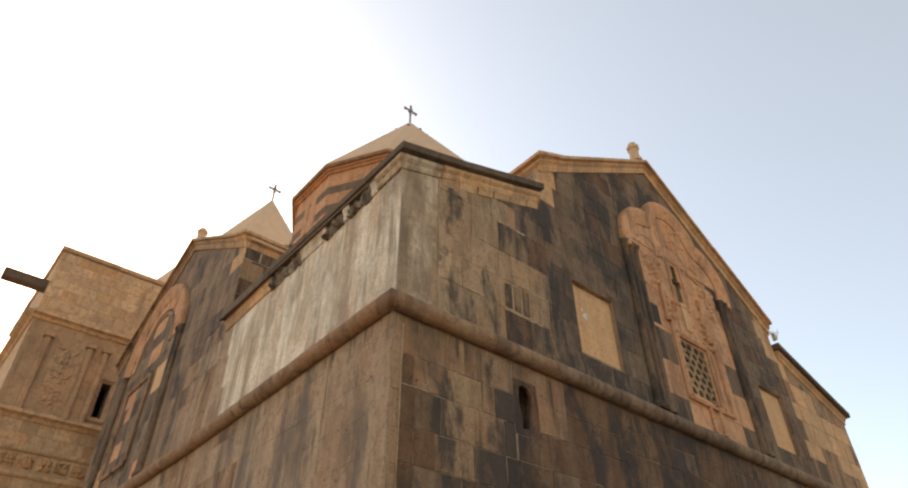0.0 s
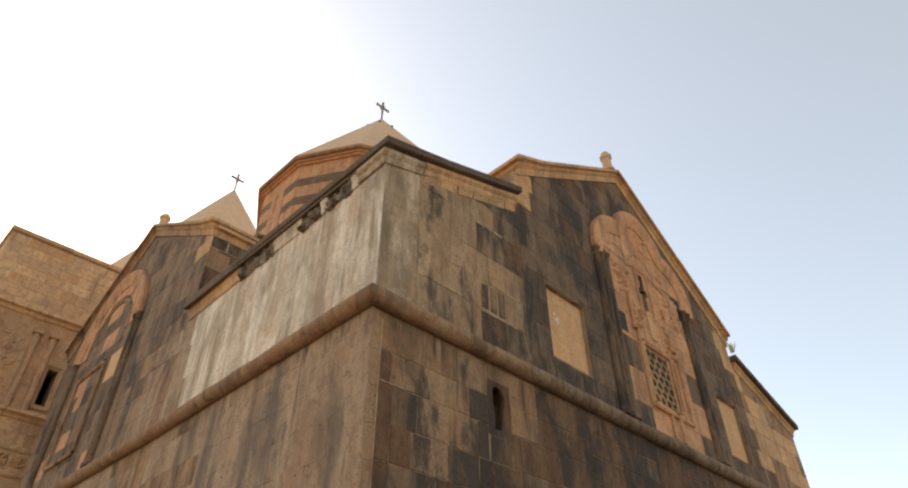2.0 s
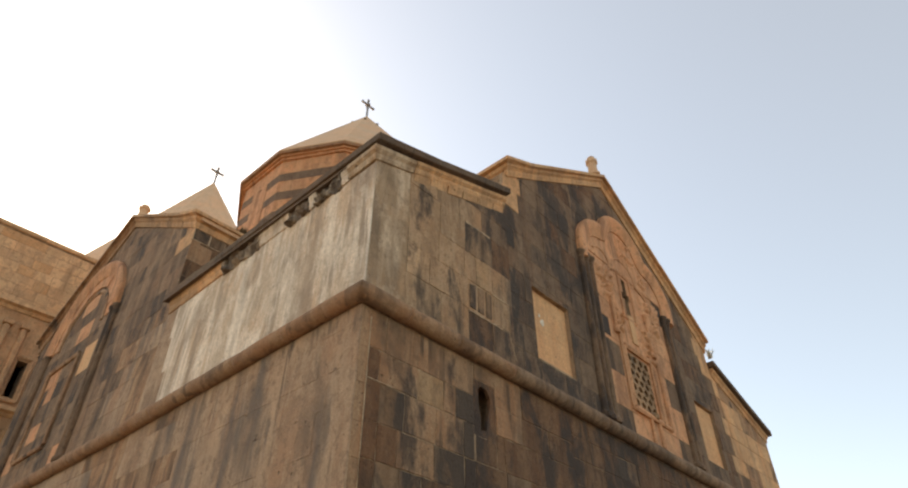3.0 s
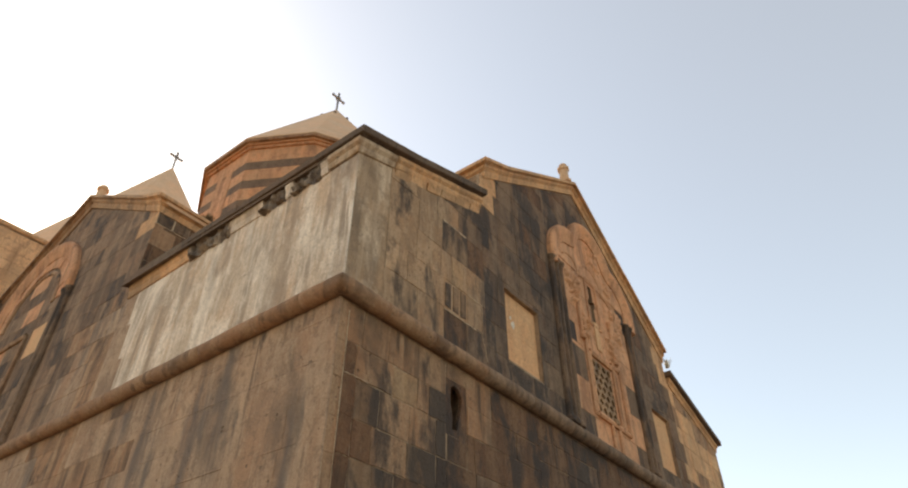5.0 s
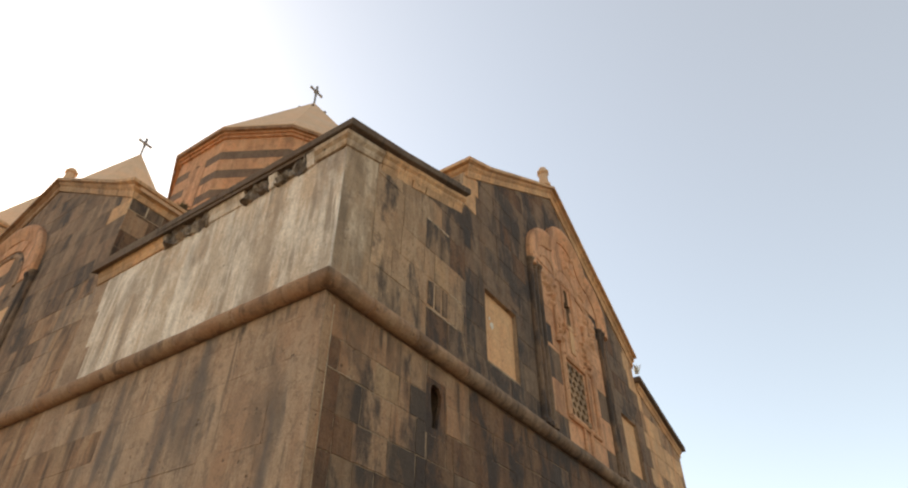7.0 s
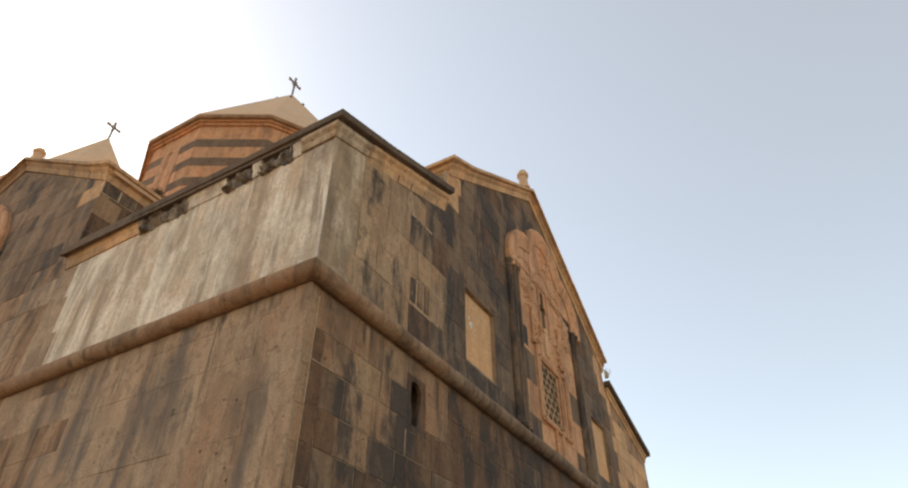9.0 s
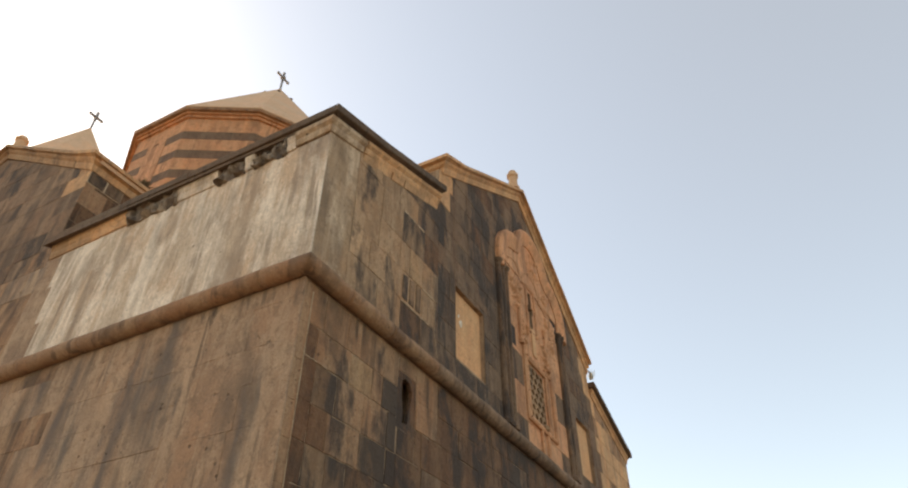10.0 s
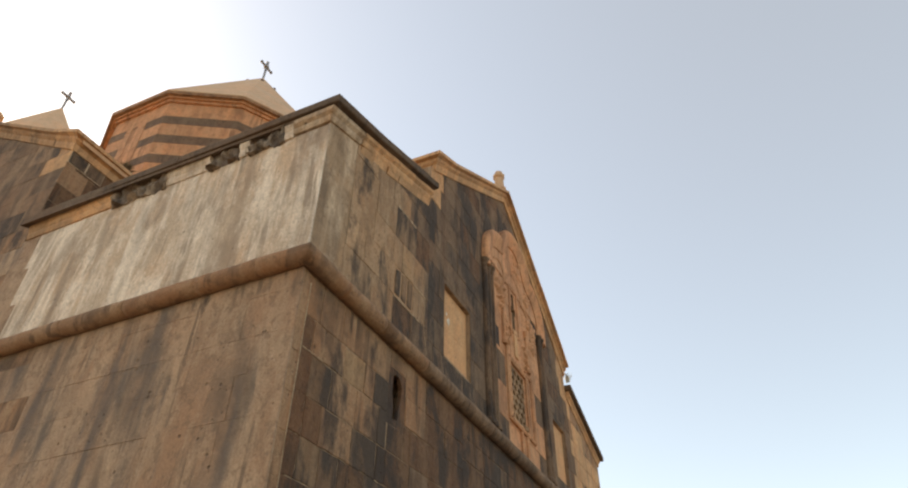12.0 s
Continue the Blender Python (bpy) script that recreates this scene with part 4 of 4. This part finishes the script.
def ring(r, z0, z1, r_in):
    vs, fs = [], []
    for rr, zz in ((r, z0), (r, z1), (r_in, z1), (r_in, z0)):
        for i in range(N12):
            a = radians(15 + 30 * i)
            vs.append(Vector((AX + rr * math.cos(a), AY + rr * math.sin(a), zz)))
    for k in range(4):
        for i in range(N12):
            fs.append((k * 12 + i, k * 12 + (i + 1) % 12, ((k + 1) % 4) * 12 + (i + 1) % 12, ((k + 1) % 4) * 12 + i))
    return vs, fs


RD, ZE = 4.4, 18.35
drum = tagged(new("drum"), "twelve-sided drum of orange and dark stone bands")
drum.parent = church
top = ZE - 0.25
vs, fs = ring(RD, top - 0.62, top, RD - 0.5)
mesh_ob("stone_band", vs, fs, M_ORANGE, drum)
z, k = top - 0.62, 0
while z > 12.6:
    h = 0.50 if k % 2 else 0.36
    vs, fs = ring(RD + (0.0 if k % 2 else 0.006), z - h, z, RD - 0.5)
    mesh_ob("stone_band", vs, fs, M_ORANGE if k % 2 else M_BAND, drum)
    z -= h
    k += 1
APO = RD * math.cos(radians(15))
for deg in range(0, 360, 60):
    a = radians(deg)
    n, u = Vector((math.cos(a), math.sin(a), 0)), Vector((-math.sin(a), math.cos(a), 0))
    win = Face(Vector((AX, AY, 0)) + n * APO, u, n)
    for u0, u1 in ((-0.42, -0.13), (0.13, 0.42)):
        vs, fs = prism(win, [(u0, 14.2), (u1, 14.2), (u1, 17.3), (u0, 17.3)], -0.02, 0.02, 0.008, 0.008)
        mesh_ob("window_jamb", vs, fs, M_ORANGE, drum)
    relief("window_arch", win, arc(0, 17.3, 0.28, 0, 180, 10)[::-1], [(-0.15, -0.01), (-0.15, 0.02), (0.14, 0.02), (0.14, -0.01)], M_ORANGE, drum)
    vs, fs = prism(win, [(-0.13, 14.2), (0.13, 14.2), (0.13, 17.35), (-0.13, 17.35)], -0.02, 0.012)
    mesh_ob("blind_window", vs, fs, M_ORANGE, drum)
for r, z0, z1 in ((RD + 0.08, ZE - 0.25, ZE - 0.15), (RD + 0.16, ZE - 0.15, ZE - 0.07), (RD + 0.27, ZE - 0.07, ZE + 0.04)):
    vs, fs = ring(r, z0, z1, RD - 0.5)
    mesh_ob("drum_cornice", vs, fs, M_ORANGE if z1 < ZE else M_MOULD, drum)


def cone(cx, cy, r, z0, z1, mat, parent, sides=12, label=""):
    vs = [Vector((cx + r * math.cos(radians(15 + 360 / sides * i)), cy + r * math.sin(radians(15 + 360 / sides * i)), z0)) for i in range(sides)]
    vs += [Vector((v.x, v.y, z0 - 0.05)) for v in vs] + [Vector((cx, cy, z1))]
    fs = [(i, (i + 1) % sides, 2 * sides) for i in range(sides)] + [(i, (i + 1) % sides, sides + (i + 1) % sides, sides + i) for i in range(sides)] + [tuple(range(sides, 2 * sides))]
    return mesh_ob("cone_roof", vs, fs, mat, parent, label)


ZA = 25.1
cone(AX, AY, RD + 0.28, ZE + 0.095, ZA, M_ROOF, drum, label="pale tan stone cone roof")
for deg, zk in ((180, 24.0), (228, 24.05), (300, 23.3), (262, 23.6)):
    rk = (ZA - zk) * (RD + 0.28) / (ZA - ZE) * math.cos(radians(15)) ** 0.5
    lathe("roof_knob", (AX + rk * math.cos(radians(deg)), AY + rk * math.sin(radians(deg)), zk - 0.05), [(0.05, 0), (0.07, 0.04), (0.07, 0.1), (0.03, 0.14)], M_SLAB, drum, seg=8)


def cross(x, y, z, k, f):
    """k: size, f: stoutness of the bars."""
    c = new("cross")
    tagged(c, "slender wrought iron cross on the tip of a cone roof", "cross", "roof crosses")
    a, e = 0.032 * k * f, 0.046 * k * f
    box("stem", x - a, y - a, z - 0.1, x + a, y + a, z + 0.5 * k, M_IRON, c)
    box("upright", x - e, y - e * 0.8, z + 0.5 * k, x + e, y + e * 0.8, z + 1.08 * k, M_IRON, c, bevel=0.012)
    box("arm", x - 0.33 * k, y - e * 0.78, z + 0.785 * k - e, x + 0.33 * k, y + e * 0.78, z + 0.785 * k + e, M_IRON, c, bevel=0.012)
    for dx, dz in ((-0.33, 0.785), (0.33, 0.785), (0, 1.1)):
        lathe("tip", (x + dx * k, y, z + (dz - 0.08) * k), [(0.03 * k, 0), (0.06 * k * f, 0.04 * k), (0.06 * k * f, 0.12 * k), (0.03 * k, 0.16 * k)], M_IRON, c, seg=8)
    lathe("boss", (x, y, z + 0.69 * k), [(0.03 * k, 0), (0.12 * k, 0.05 * k), (0.12 * k, 0.14 * k), (0.03 * k, 0.19 * k)], M_IRON, c, seg=10)


cross(AX, AY, ZA, 1.0, 1.1)

# ---- the western church with its tower block ----
west = tagged(new("west_building"), "tall tan stone building with ledges and blind panels", "building")
TY, TX = 19.2, -2.65
TW = Face((0, TY, 0), (1, 0, 0), (0, -1, 0))
TS = Face((TX, TY, 0), (0, 1, 0), (-1, 0, 0))
T_WIN = (0.3, 11.1, 0.62, 12.42)
t_reg = [(TX, 0), (18.0, 0), (18.0, 17.2), (TX, 17.2)]
wall_t = backing("wall", TW, t_reg, [T_WIN], 0.7, M_MORTAR, west, "tan ashlar wall")
pick_t = lambda u, v, r: M_TOWER if r.random() < 0.85 else M_TAN
ashlar(TW, [(TX, 14.25), (3.0, 14.25), (3.0, 17.1), (TX, 17.1)], [], pick_t, wall_t, 61, h=(0.36, 0.46), w=(0.4, 0.9), joint=0.01)
ashlar(TW, [(TX, 10.7), (3.0, 10.7), (3.0, 14.1), (TX, 14.1)], [T_WIN], lambda u, v, r: M_TROSE, wall_t, 62, h=(0.8, 0.9), w=(0.8, 1.4), joint=0.004)
ashlar(TW, [(TX, 6.0), (3.0, 6.0), (3.0, 10.55), (TX, 10.55)], [], pick_t, wall_t, 63, h=(0.42, 0.5), w=(0.5, 1.0), joint=0.01)
ashlar(TW, [(TX, 0), (3.0, 0), (3.0, 6.0), (TX, 6.0)], [], pick_t, wall_t, 64, joined=True)
wall_ts = backing("wall", TS, [(0.7, 0), (14, 0), (14, 17.2), (0.7, 17.2)], [], 0.7, M_MORTAR, west)
ashlar(TS, [(0, 8.0), (6, 8.0), (6, 17.1), (0, 17.1)], [], pick_t, wall_ts, 65, h=(0.42, 0.5), w=(0.6, 1.1), joint=0.01, joined=True)
box("wall", 17.3, TY + 0.7, 0, 18.0, TY + 14, 17.2, M_TOWER, west)
box("wall", TX + 0.7, TY + 13.3, 0, 17.3, TY + 14, 17.2, M_TOWER, west)
box("roof", TX + 0.1, TY + 0.1, 17.2, 17.9, TY + 13.9, 17.36, M_ROOF, west)
led = [(-0.02, -0.18), (0.05, -0.18), (0.12, -0.08), (0.28, -0.03), (0.28, 0.09), (-0.02, 0.14)]
thin = [(-0.02, -0.1), (0.06, -0.1), (0.1, -0.04), (0.1, 0.06), (-0.02, 0.07)]
for zz, prof in ((17.26, thin), (14.28, led), (10.64, led), (9.55, thin), (8.75, thin)):
    run("ledge", (TX - 0.1, TY, zz), (4.0, TY, zz), (0, -1, 0), prof, M_TOWER, west, 1.2, int(zz * 10))
    run("ledge", (TX, TY - 0.1, zz), (TX, TY + 9, zz), (-1, 0, 0), prof, M_TOWER, west, 1.2, int(zz * 10) + 1)
for u in (-1.95, -0.5, 0.06):
    vs, fs = prism(TW, [(u - 0.09, 10.75), (u + 0.09, 10.75), (u + 0.09, 13.5), (u - 0.09, 13.5)], -0.01, 0.16, 0.03, 0.03)
    mesh_ob("pilaster", vs, fs, M_TROSE, west)
    vs, fs = prism(TW, [(u - 0.16, 13.5), (u + 0.16, 13.5), (u + 0.16, 13.66), (u - 0.16, 13.66)], -0.01, 0.22, 0.02, 0.02)
    mesh_ob("capital", vs, fs, M_TROSE, west)
for v, h, s in ((13.0, 0.7, 11), (12.28, 0.7, 12), (11.5, 0.8, 13)):
    carving(TW, -1.15, v, 0.8, h, s, M_TROSE, west, 0.055)
for i in range(8):
    carving(TW, -2.2 + i * 0.55, 9.15, 0.45, 0.4, 20 + i, M_TAN, west)
frame_of(TW, T_WIN, 0.1, fr, M_TROSE, west, "window_frame")
# flat black disc that paints the shade in a small open hole
vs, fs = prism(TW, [(0.93 + 0.11 * math.cos(i * 0.785), 12.75 + 0.11 * math.sin(i * 0.785)) for i in range(8)], -0.01, 0.012)
mesh_ob("plugged_hole", vs, fs, M_BLACK, west)
box("waterspout", -4.15, TY + 0.15, 15.4, TX + 0.3, TY + 0.55, 15.8, M_SLAB, west, "dark stone waterspout", 0.03)
# belfry drum and cone on the western building
WX, WY, WR, WZ0, WZ1 = 7.6, 26.0, 6.6, 19.3, 30.4
lathe("belfry", (WX, WY, 17.3), [(6.2, 0), (6.2, WZ0 - 17.3)], M_TOWER, west, seg=12)
cone(WX, WY, WR, WZ0, WZ1, M_ROOF, west, label="pale stone cone roof")
cross(WX, WY, WZ1, 1.15, 1.35)


# ---- dry weeds on the ledges ----
def weed(x, y, z, size, seed, mat=M_DRY, look_of="dry brownish weed growing on a stone ledge", blades=26):
    rg = random.Random(seed)
    root = tagged(new("weed_tuft"), look_of, "plant", "weeds")
    bm = bmesh.new()
    for i in range(blades):
        a, lean, ln = rg.uniform(0, 6.28), rg.uniform(0.1, 0.9 if blades < 100 else 1.9), size * rg.uniform(0.5, 1.0)
        d0 = Vector((math.cos(a) * lean, math.sin(a) * lean, 1)).normalized()
        sd = Vector((-math.sin(a), math.cos(a), 0)) * size * 0.035
        base = Vector((x + rg.uniform(-0.05, 0.05), y + rg.uniform(-0.05, 0.05), z))
        mid = base + d0 * ln * 0.6
        tip = base + d0 * ln + Vector((0, 0, -ln * 0.15))
        q = [bm.verts.new(p) for p in (base - sd, base + sd, mid + sd, mid - sd, tip)]
        bm.faces.new(q[:4])
        bm.faces.new((q[3], q[2], q[4]))
    part("leaves", bm, mat, root)


weed(12.42, -0.1, 10.35, 0.4, 1, M_PALE, "pale weed under the gable end", 34)
weed(1.08, TR0 - 0.08, TE - 0.01, 0.3, 2, blades=160)
weed(1.55, TR0 - 0.05, TE - 0.02, 0.25, 3)
